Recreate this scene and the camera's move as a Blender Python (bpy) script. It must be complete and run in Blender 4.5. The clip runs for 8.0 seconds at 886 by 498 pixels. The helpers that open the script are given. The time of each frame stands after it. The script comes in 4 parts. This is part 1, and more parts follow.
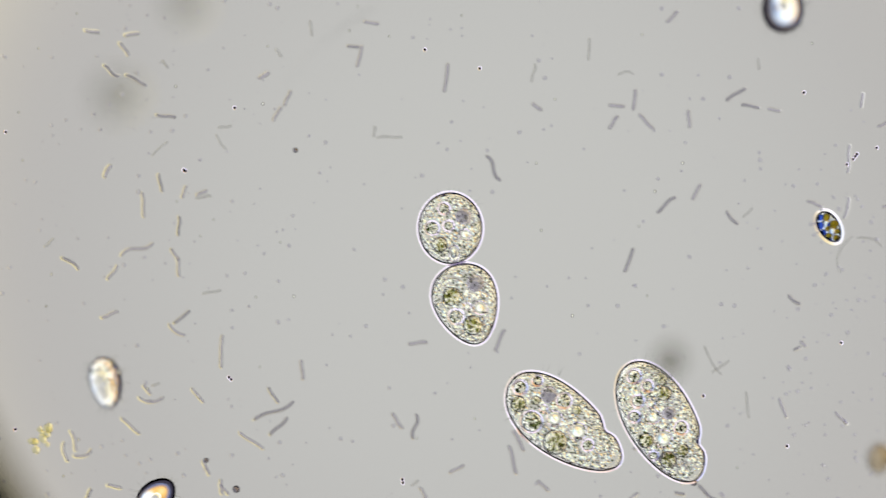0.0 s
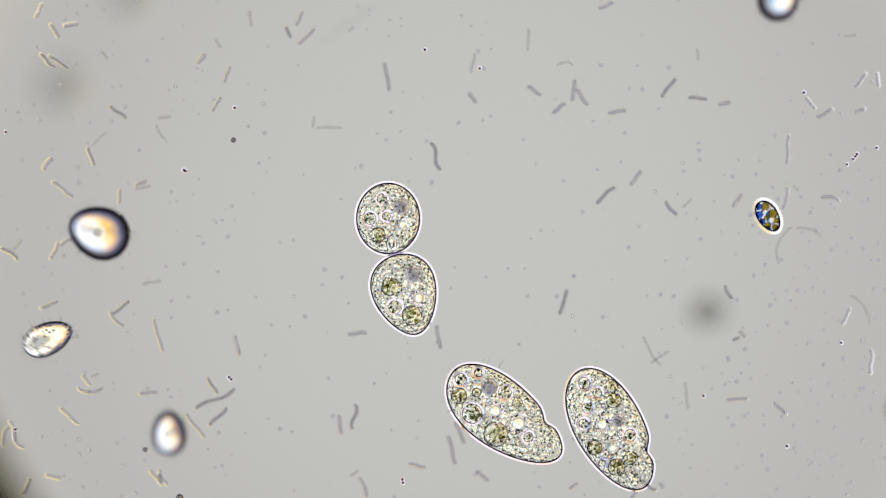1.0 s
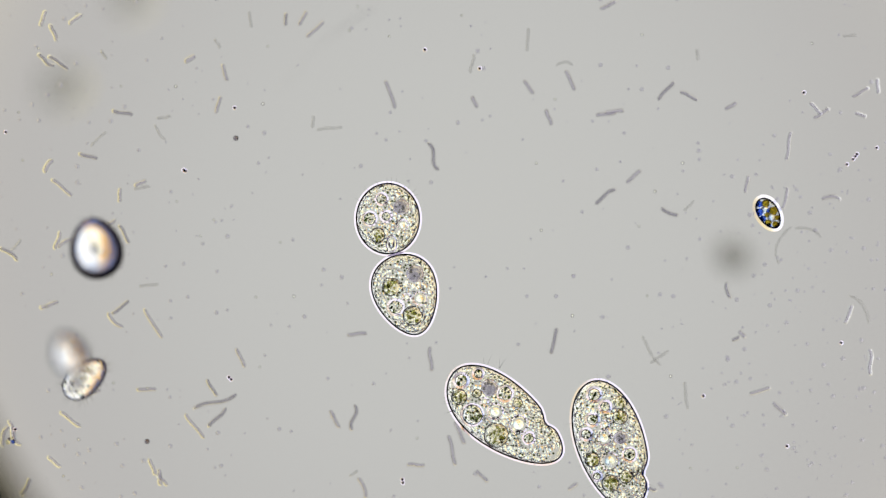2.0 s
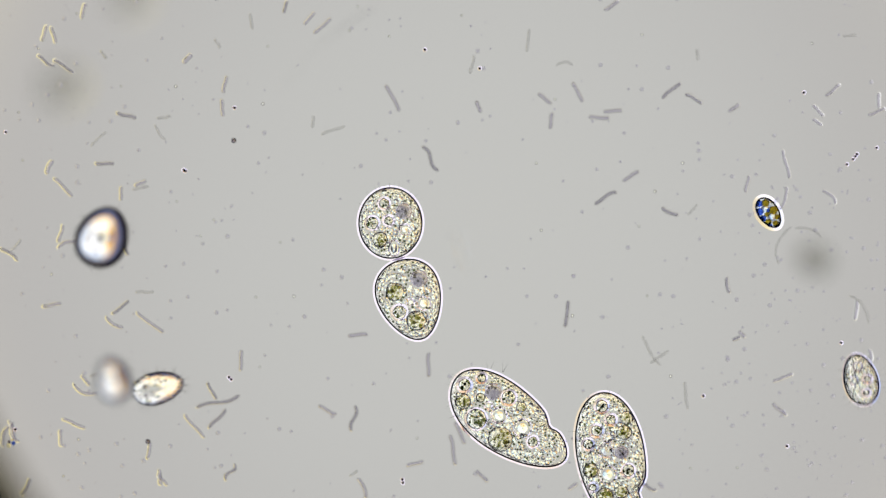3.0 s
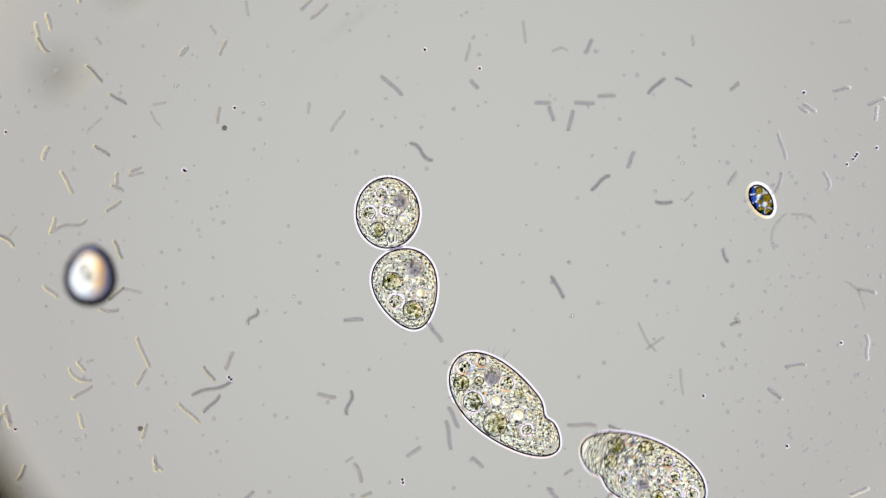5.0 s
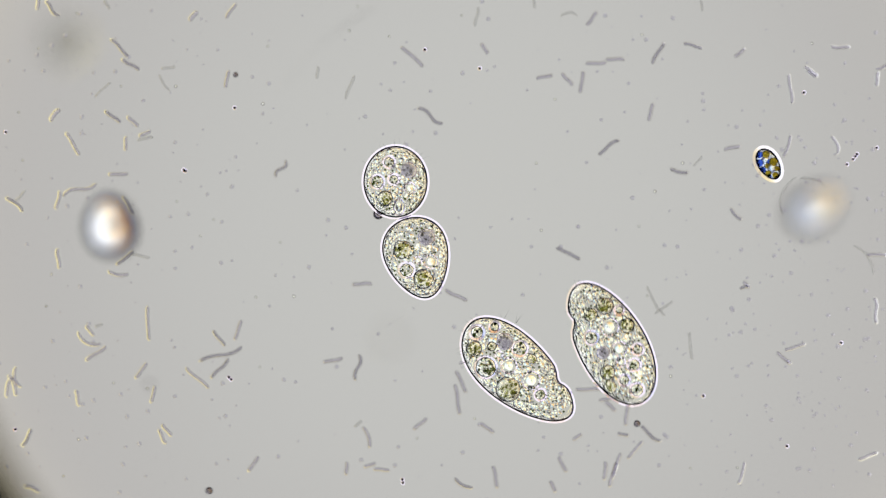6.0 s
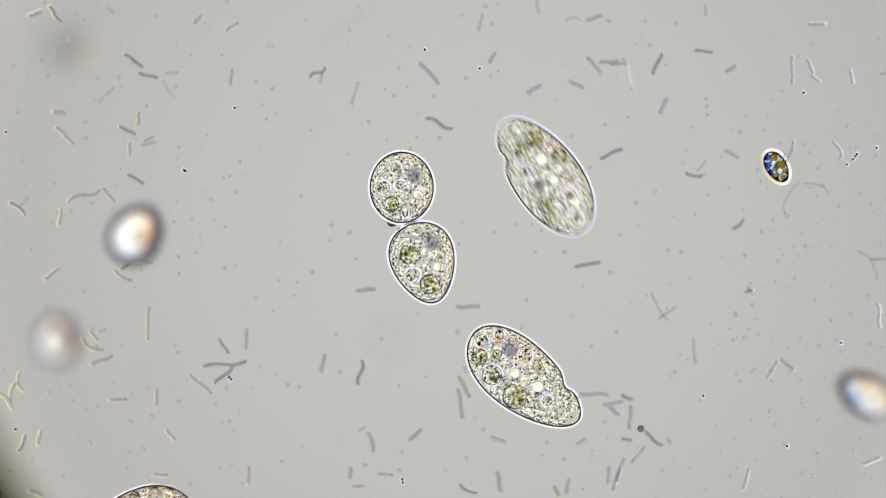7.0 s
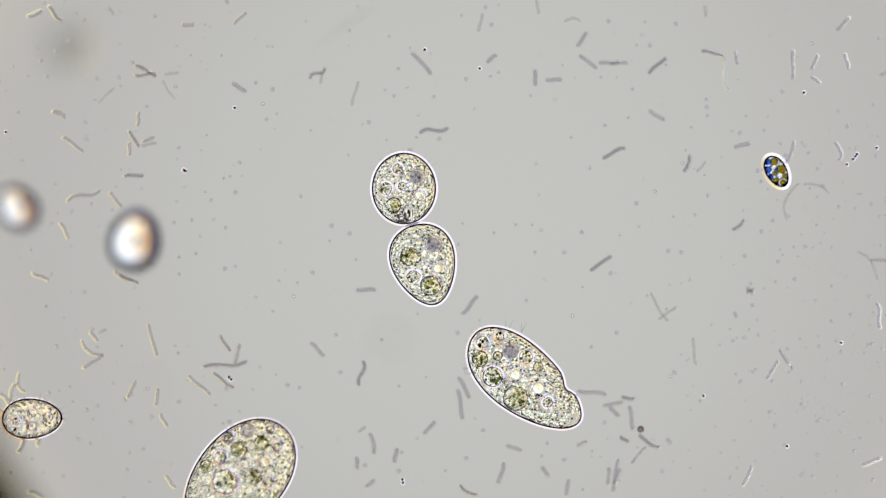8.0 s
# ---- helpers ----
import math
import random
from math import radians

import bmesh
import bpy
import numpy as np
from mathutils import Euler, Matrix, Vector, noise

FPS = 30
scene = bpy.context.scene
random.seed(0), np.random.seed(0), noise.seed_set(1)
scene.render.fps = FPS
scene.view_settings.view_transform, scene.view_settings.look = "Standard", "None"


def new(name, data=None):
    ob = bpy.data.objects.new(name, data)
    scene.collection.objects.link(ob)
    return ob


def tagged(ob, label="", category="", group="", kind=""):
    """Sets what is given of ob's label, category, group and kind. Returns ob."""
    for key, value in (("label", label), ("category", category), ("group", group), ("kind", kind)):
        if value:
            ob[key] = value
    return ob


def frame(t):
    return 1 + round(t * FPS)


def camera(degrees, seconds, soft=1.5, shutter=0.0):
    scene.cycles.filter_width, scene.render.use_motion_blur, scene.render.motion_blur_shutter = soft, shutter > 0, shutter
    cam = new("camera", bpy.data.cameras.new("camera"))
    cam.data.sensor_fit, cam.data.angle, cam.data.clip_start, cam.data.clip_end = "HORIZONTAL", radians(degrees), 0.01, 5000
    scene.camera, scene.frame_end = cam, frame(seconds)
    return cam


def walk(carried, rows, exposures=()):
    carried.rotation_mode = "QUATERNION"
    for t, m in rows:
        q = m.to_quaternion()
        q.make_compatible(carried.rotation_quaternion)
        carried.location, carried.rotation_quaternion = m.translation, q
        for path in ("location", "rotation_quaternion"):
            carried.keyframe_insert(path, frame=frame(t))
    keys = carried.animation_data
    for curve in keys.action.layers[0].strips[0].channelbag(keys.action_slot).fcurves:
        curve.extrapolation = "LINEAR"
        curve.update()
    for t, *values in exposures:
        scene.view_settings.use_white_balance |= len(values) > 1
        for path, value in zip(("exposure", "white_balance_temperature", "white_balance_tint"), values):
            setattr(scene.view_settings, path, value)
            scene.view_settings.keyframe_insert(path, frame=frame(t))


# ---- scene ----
# Everything is built 10,000 times life size: one micrometre is one centimetre.
# Places on the slide are counted in steps of 0.25 micrometre (STEP) from the corner of the field of view.
STEP = 0.0025
WIDE, HIGH = 1568, 882
DEGREES = 8.0
FOCUS = 0.15
OPEN = 0.038
RANGE = WIDE * STEP / 2 / math.tan(radians(DEGREES / 2))
EYE_Z = FOCUS + RANGE

# the stage's drift under the lens: seconds, steps across, steps down
DRIFT = [
    (0.0, 108, 17), (0.1, 84, 11), (0.2, 62, 6), (0.3, 44, 3), (0.4, 28, 0.5), (0.5, 14, -1.5), (0.7, 3, -1), (1.0, 0, 0), (1.5, -1, 0),
    (3.0, -1, 0), (3.5, 0, -1), (4.0, -3, -2), (4.2, -8, -8), (4.75, -9, -22), (5.3, -7, -40), (5.5, -2, -73), (5.7, 2, -84), (6.0, 7, -88),
    (6.5, 13, -81), (7.0, 13.5, -79), (8.0, 13.5, -78)]


def between(rows, t):
    """Values of a table of rows (seconds, ...) at t."""
    for a, b in zip(rows, rows[1:]):
        if t <= b[0]:
            f = max(0.0, (t - a[0]) / (b[0] - a[0]))
            return [p + (q - p) * f for p, q in zip(a[1:], b[1:])]
    return list(rows[-1][1:])


def eye(t):
    """The lens over the slide at t."""
    dx, dy = between(DRIFT, t)
    return Vector((-dx * STEP, dy * STEP, EYE_Z))


def spot(c, r, z=FOCUS, t=1.0):
    """The place at height z that stands c steps across and r steps down in the field of view at t."""
    e = eye(t)
    k = STEP * (EYE_Z - z) / RANGE
    return Vector((e.x + (c - WIDE / 2) * k, e.y + (HIGH / 2 - r) * k, z))


cam = camera(DEGREES, 8.0, soft=1.1, shutter=0.5)
cam.data.dof.use_dof = True
cam.data.dof.focus_distance = RANGE
cam.data.dof.aperture_fstop = 0.018 / math.tan(radians(DEGREES / 2)) / (2 * OPEN * RANGE)
walk(cam, [(t, Matrix.Translation(eye(t))) for t, *_ in DRIFT])

# ---- light ----
world = bpy.data.worlds.new("world")
world.use_nodes = True
scene.world = world
world.node_tree.nodes["Background"].inputs[0].default_value = (0.05, 0.045, 0.07, 1)
world.node_tree.nodes["Background"].inputs[1].default_value = 1.0


# ---- materials ----
def nodes_of(name):
    m = bpy.data.materials.new(name)
    m.use_nodes = True
    t = m.node_tree
    t.nodes.clear()
    return m, t, t.nodes.new("ShaderNodeOutputMaterial")


def lucent(name, colour, ior, grain=0.0, size=40.0, rough=0.0, dark=None):
    """A clear refracting body: its tint, its index against water, and a fine relief."""
    m, t, out = nodes_of(name)
    b = t.nodes.new("ShaderNodeBsdfRefraction")
    b.inputs["Color"].default_value = (*colour, 1)
    b.inputs["IOR"].default_value = ior
    b.inputs["Roughness"].default_value = rough
    co = t.nodes.new("ShaderNodeTexCoord")
    if grain:
        n = t.nodes.new("ShaderNodeTexNoise")
        n.inputs["Scale"].default_value = size
        n.inputs["Detail"].default_value = 3
        t.links.new(co.outputs["Object"], n.inputs["Vector"])
        bump = t.nodes.new("ShaderNodeBump")
        bump.inputs["Strength"].default_value = grain
        bump.inputs["Distance"].default_value = 3.5 / size
        t.links.new(n.outputs[0], bump.inputs["Height"])
        t.links.new(bump.outputs[0], b.inputs["Normal"])
    if dark:
        n = t.nodes.new("ShaderNodeTexNoise")
        n.inputs["Scale"].default_value = size * 0.6
        n.inputs["Detail"].default_value = 4
        t.links.new(co.outputs["Object"], n.inputs["Vector"])
        ramp = t.nodes.new("ShaderNodeValToRGB")
        ramp.color_ramp.elements[0].position, ramp.color_ramp.elements[1].position = 0.38, 0.6
        ramp.color_ramp.elements[0].color = (*dark, 1)
        ramp.color_ramp.elements[1].color = (*colour, 1)
        t.links.new(n.outputs[0], ramp.inputs[0])
        t.links.new(ramp.outputs[0], b.inputs["Color"])
    t.links.new(b.outputs[0], out.inputs[0])
    return m


def fringe_lamp():
    """The illuminator's lens; the optics' vignette and colour fringes are painted into its glow."""
    m, t, out = nodes_of("fringe_lamp")
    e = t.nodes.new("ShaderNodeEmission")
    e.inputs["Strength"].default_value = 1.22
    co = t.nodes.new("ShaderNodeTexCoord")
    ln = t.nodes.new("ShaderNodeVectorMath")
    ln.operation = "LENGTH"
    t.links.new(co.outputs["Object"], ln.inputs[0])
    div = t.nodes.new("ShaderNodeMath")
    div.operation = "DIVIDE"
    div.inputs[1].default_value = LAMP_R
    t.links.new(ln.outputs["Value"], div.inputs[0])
    # middle dims outwards as painted vignette; past that painted fringe colours: warm with a blue outer zone on one
    # side, cool with a brown outer zone on the other
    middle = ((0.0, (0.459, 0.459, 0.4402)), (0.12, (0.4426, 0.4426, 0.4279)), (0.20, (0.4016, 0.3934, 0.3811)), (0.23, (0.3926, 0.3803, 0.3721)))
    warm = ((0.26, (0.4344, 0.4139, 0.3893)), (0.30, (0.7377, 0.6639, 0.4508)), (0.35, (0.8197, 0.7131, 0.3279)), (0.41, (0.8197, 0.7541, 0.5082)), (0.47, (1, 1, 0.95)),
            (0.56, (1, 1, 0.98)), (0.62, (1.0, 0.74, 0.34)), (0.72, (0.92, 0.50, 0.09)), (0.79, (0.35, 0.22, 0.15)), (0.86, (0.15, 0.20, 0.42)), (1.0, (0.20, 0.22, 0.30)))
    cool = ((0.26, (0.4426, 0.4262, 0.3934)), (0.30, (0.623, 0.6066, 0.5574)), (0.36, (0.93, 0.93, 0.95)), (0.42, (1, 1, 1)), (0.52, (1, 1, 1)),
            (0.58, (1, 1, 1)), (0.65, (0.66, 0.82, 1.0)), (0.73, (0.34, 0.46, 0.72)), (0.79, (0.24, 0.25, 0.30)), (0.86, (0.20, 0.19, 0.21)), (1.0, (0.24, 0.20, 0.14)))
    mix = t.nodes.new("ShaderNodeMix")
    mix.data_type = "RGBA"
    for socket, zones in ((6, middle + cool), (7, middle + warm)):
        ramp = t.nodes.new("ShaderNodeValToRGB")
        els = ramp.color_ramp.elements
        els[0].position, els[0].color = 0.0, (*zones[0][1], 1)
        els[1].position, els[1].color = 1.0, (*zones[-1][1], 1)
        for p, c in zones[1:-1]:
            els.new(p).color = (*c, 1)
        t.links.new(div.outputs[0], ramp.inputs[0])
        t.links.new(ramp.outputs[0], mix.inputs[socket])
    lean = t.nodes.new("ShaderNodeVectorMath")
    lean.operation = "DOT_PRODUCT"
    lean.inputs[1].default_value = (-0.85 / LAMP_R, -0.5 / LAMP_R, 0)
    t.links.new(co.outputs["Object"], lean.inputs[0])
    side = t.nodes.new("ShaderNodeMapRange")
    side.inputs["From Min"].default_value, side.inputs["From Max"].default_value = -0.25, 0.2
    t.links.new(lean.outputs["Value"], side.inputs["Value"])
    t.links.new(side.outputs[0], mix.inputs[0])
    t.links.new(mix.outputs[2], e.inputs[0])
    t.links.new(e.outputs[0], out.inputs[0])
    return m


def clear_glass():
    m, t, out = nodes_of("slide_glass")
    b = t.nodes.new("ShaderNodeBsdfTransparent")
    sheen = t.nodes.new("ShaderNodeBsdfGlossy")
    sheen.inputs["Roughness"].default_value = 0.02
    edge = t.nodes.new("ShaderNodeFresnel")
    edge.inputs["IOR"].default_value = 1.15
    mix = t.nodes.new("ShaderNodeMixShader")
    t.links.new(edge.outputs[0], mix.inputs[0])
    t.links.new(b.outputs[0], mix.inputs[1])
    t.links.new(sheen.outputs[0], mix.inputs[2])
    t.links.new(mix.outputs[0], out.inputs[0])
    return m


def matt(name, colour, rough=0.7):
    m, t, out = nodes_of(name)
    b = t.nodes.new("ShaderNodeBsdfPrincipled")
    b.inputs["Base Color"].default_value = (*colour, 1)
    b.inputs["Roughness"].default_value = rough
    t.links.new(b.outputs[0], out.inputs[0])
    return m


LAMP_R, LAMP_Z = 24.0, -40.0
M_LAMP = fringe_lamp()
M_GLASS = clear_glass()
M_CELL = lucent("cytoplasm", (0.997, 0.997, 0.972), 1.065, 0.32, 42.0)
M_COARSE = lucent("coarse_cytoplasm", (0.997, 0.995, 0.96), 1.075, 0.6, 36.0)
M_SMALL = lucent("small_cytoplasm", (0.97, 0.96, 0.93), 1.09, 0.5, 60.0)
M_BRISK = lucent("brisk_cytoplasm", (1.0, 1.0, 0.99), 1.29, 0.1, 50.0)
M_MID = lucent("oval_cytoplasm", (1.0, 1.0, 1.0), 1.37)
M_LENS = lucent("lens_cytoplasm", (1.0, 1.0, 1.0), 1.38)
M_PELLICLE = lucent("pellicle", (0.50, 0.43, 0.82), 1.13)
# for added rings whose bent rays stand in for optical halos
M_HALO = lucent("halo_ring", (0.93, 0.90, 0.98), 0.84)
M_ALGA_HALO = lucent("alga_halo", (1.0, 0.98, 1.0), 0.868)
M_CONTENT = lucent("swallowed_matter", (0.68, 0.69, 0.46), 1.10)
M_FOOD = lucent("food_vacuole", (0.985, 0.98, 0.925), 1.12, 0.5, 70.0)
M_CLEAR = lucent("clear_vacuole", (1.0, 1.0, 1.0), 1.03, 0.3, 60.0)
M_RING = lucent("granular_vacuole", (1.0, 1.0, 0.99), 1.15, 0.3, 60.0)
M_NUCLEUS = lucent("nucleus", (0.88, 0.87, 0.92), 1.07, 0.4, 110.0, dark=(0.60, 0.58, 0.68))
M_GRAIN = lucent("granule", (0.40, 0.45, 0.27), 1.14)
M_SHINE = lucent("clear_granule", (0.965, 0.985, 0.955), 1.20)
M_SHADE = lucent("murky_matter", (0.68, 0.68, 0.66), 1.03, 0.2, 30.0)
M_BROWN = lucent("brown_cytoplasm", (0.66, 0.60, 0.50), 1.22, 0.3, 40.0)
M_CILIA = lucent("cilium", (0.86, 0.86, 0.86), 1.02)
M_ALGA = lucent("alga_wall", (0.88, 0.92, 1.0), 1.13, 0.4, 30.0)
M_ALGA_RIM = lucent("alga_pellicle", (0.40, 0.42, 0.78), 1.13)
M_PIGMENT = lucent("pigment", (0.80, 0.66, 0.14), 1.12, 0.4, 60.0, dark=(0.30, 0.27, 0.14))
M_ROD = lucent("rod_wall", (0.857, 0.847, 0.903), 0.95)
M_DARK_ROD = lucent("dark_rod_wall", (0.755, 0.75, 0.80), 0.945)
M_FAINT_DOT = lucent("fine_matter", (0.905, 0.90, 0.945), 0.97)
M_FAINT = lucent("faint_rod_wall", (0.90, 0.90, 0.90), 0.97)
M_BRIGHT = lucent("bright_rod_wall", (0.80, 0.80, 0.79), 0.845)
M_GREY = lucent("grey_matter", (0.82, 0.82, 0.80), 1.03, 0.2, 30.0)
M_BEAD = lucent("bead", (0.50, 0.47, 0.49), 1.40)
M_FRINGE = lucent("fringe_ring", (0.97, 0.97, 0.97), 0.95)
M_MEMBRANE = lucent("membrane", (0.64, 0.60, 0.74), 1.12)
M_BLUE = lucent("blue_tint", (0.24, 0.36, 0.74), 1.10)
M_YELLOW = lucent("yellow_matter", (0.97, 0.95, 0.80), 1.06, 0.6, 60.0)
M_BLACK = matt("black_metal", (0.01, 0.01, 0.01))


# ---- building ----
def part(name, bm, material, parent=None, label="", smooth=True):
    me = bpy.data.meshes.new(name)
    bm.to_mesh(me)
    bm.free()
    for p in me.polygons:
        p.use_smooth = smooth
    me.materials.append(material)
    ob = new(name, me)
    if parent:
        ob.parent = parent
    if label:
        ob["label"] = label
    return ob


def disc(bm, radius, z, n=96):
    return bmesh.ops.create_circle(bm, cap_ends=True, radius=radius, segments=n, matrix=Matrix.Translation((0, 0, z)))


def body(length, width, thick, taper=0.0, notch=0.0, at=0.3, spread=0.12, flat=0.0, rings=14, around=72, power=2.0, edge_ring=None, domed=True):
    """A flattened cell along x: widest towards -x by taper, with a notch on its +y side; domed, or drawn out to a blunt point above and below."""
    def edge(a):
        c, s = math.cos(a), math.sin(a)
        x = length / 2 * c
        w = width / 2 * (1 - taper * c) * math.copysign(abs(s) ** (2 / power), s)
        if s > 0:
            w *= 1 - flat
            w *= 1 - notch * math.exp(-((c - at) / spread) ** 2)
        return x, w
    rim = [edge(2 * math.pi * i / around) for i in range(around)]
    if edge_ring:
        return collar(rim, *edge_ring)
    bm = bmesh.new()
    rows = []
    for j in range(1, rings * 2):
        f = math.pi * j / (rings * 2) - math.pi / 2
        s, z = math.cos(f), math.sin(f)
        if not domed:
            z = math.copysign(0.9 * abs(z) if s > 0.9 else 0.392 + 0.86 * (0.9 - s) if s > 0.6 else 0.65 + 0.51 * (0.6 - s), z)
        rows.append([bm.verts.new((x * s, y * s, thick / 2 * z)) for x, y in rim])
    for a, b in zip(rows, rows[1:]):
        for i in range(around):
            bm.faces.new((a[i], a[(i + 1) % around], b[(i + 1) % around], b[i]))
    tip = thick / 2 if domed else thick * 0.478
    low, top = bm.verts.new((0, 0, -tip)), bm.verts.new((0, 0, tip))
    for i in range(around):
        bm.faces.new((low, rows[0][(i + 1) % around], rows[0][i]))
        bm.faces.new((top, rows[-1][i], rows[-1][(i + 1) % around]))
    return bm


def pill(radius, half, power=3.6, around=32):
    """A round flat-topped drop, steep at its rim."""
    bm = bmesh.new()
    rows = []
    for side in (1, -1):
        for s in (0.5, 0.75, 0.88, 0.95, 0.985) if side > 0 else (1.0, 0.985, 0.95, 0.88, 0.75, 0.5):
            z = side * half * math.sqrt(max(0.0, 1 - s ** power))
            rows.append([bm.verts.new((radius * s * math.cos(a), radius * s * math.sin(a), z)) for a in (2 * math.pi * i / around for i in range(around))])
    for a, b in zip(rows, rows[1:]):
        for i in range(around):
            bm.faces.new((a[i], b[i], b[(i + 1) % around], a[(i + 1) % around]))
    bm.faces.new(rows[0])
    bm.faces.new(list(reversed(rows[-1])))
    bmesh.ops.recalc_face_normals(bm, faces=bm.faces)
    return bm


def collar(rim, start, wide, steep):
    """A thin wedge-edged ring that hugs an outline."""
    bm = bmesh.new()
    n = len(rim)
    loops = []
    for grow, h in ((start, wide * steep), (start + wide, 0.0), (start, -wide * steep)):
        loop = []
        for i, (x, y) in enumerate(rim):
            ax, ay = rim[i - 1]
            bx, by = rim[(i + 1) % n]
            way = Vector((by - ay, ax - bx)).normalized()
            loop.append(bm.verts.new((x + way.x * grow, y + way.y * grow, h)))
        loops.append(loop)
    for a, b in zip(loops, loops[1:] + loops[:1]):
        for i in range(n):
            bm.faces.new((a[i], a[(i + 1) % n], b[(i + 1) % n], b[i]))
    bmesh.ops.recalc_face_normals(bm, faces=bm.faces)
    return bm


def rod(length, width, curve=0.0, sides=8, cuts=12, wave=0.0):
    """A bacterium: a round-ended rod along x, arched by curve."""
    bm = bmesh.new()
    r = width / 2
    rows = []
    for j in range(cuts + 1):
        f = j / cuts
        x = (f - 0.5) * length
        d = min(f, 1 - f) * length
        k = r * math.sqrt(max(0.05, 1 - (1 - min(1, d / r)) ** 2))
        y = curve * length * ((2 * f - 1) ** 2 - 0.33) + wave * length * math.sin(2 * math.pi * f)
        rows.append([bm.verts.new((x, y + k * math.cos(a), k * math.sin(a))) for a in (2 * math.pi * i / sides for i in range(sides))])
    for a, b in zip(rows, rows[1:]):
        for i in range(sides):
            bm.faces.new((a[i], a[(i + 1) % sides], b[(i + 1) % sides], b[i]))
    bm.faces.new(list(reversed(rows[0])))
    bm.faces.new(rows[-1])
    bmesh.ops.recalc_face_normals(bm, faces=bm.faces)
    return bm


def rod_rim(length, width, curve=0.0, cuts=12, wave=0.0):
    """The outline of a rod seen from above."""
    r = width / 2
    low, high = [], []
    for j in range(cuts + 1):
        f = j / cuts
        d = min(f, 1 - f) * length
        k = r * math.sqrt(max(0.05, 1 - (1 - min(1, d / r)) ** 2))
        y = curve * length * ((2 * f - 1) ** 2 - 0.33) + wave * length * math.sin(2 * math.pi * f)
        low.append(((f - 0.5) * length, y - k))
        high.append(((f - 0.5) * length, y + k))
    return low + high[::-1]


# ---- the slide and the lamp under it ----
bm = bmesh.new()
bmesh.ops.create_cube(bm, size=1, matrix=Matrix.Translation((0, 0, -1.5)) @ Matrix.Diagonal((30, 30, 3.0, 1)))
slide = tagged(part("slide", bm, M_GLASS), "clear glass microscope slide under the cells", "slide", kind="structure")
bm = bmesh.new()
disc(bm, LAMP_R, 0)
lamp = tagged(part("illuminator_lens", bm, M_LAMP), "glowing round illuminator lens with vignette and fringe colours painted in", "lamp", kind="structure")
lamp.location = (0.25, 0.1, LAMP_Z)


CELL_Z = 0.13
ROD_Z = 0.03


def facing(c, r, angle, z, t, tilt=0.0):
    """A pose in the field of view at t, turned by angle degrees counter-clockwise and tipped by tilt."""
    return Matrix.Translation(spot(c, r, z, t)) @ Matrix.Rotation(radians(angle), 4, "Z") @ Matrix.Rotation(radians(tilt), 4, "Y")


def swim(rows):
    """Rows for walk() from rows of seconds, steps across and down in the field of view, turn, height and, where it tips, tilt."""
    return [(row[0], facing(*row[1:5], row[0], *row[5:])) for row in rows]


def ball(bm, x, y, z, r, flat=1.0, fine=2):
    bmesh.ops.create_icosphere(bm, subdivisions=fine, radius=r, matrix=Matrix.Translation((x, y, z)) @ Matrix.Diagonal((1, 1, flat, 1)))


def gem(bm, x, y, z, r, turn, tall=1.0, sides=6):
    """A faceted droplet: two cones base to base."""
    ring = [bm.verts.new((x + r * math.cos(turn + 2 * i * math.pi / sides), y + r * math.sin(turn + 2 * i * math.pi / sides), z)) for i in range(sides)]
    for h in (r * tall, -r * tall):
        tip = bm.verts.new((x, y, z + h))
        for i in range(sides):
            a, b = ring[i], ring[(i + 1) % sides]
            bm.faces.new((a, b, tip) if h > 0 else (b, a, tip))


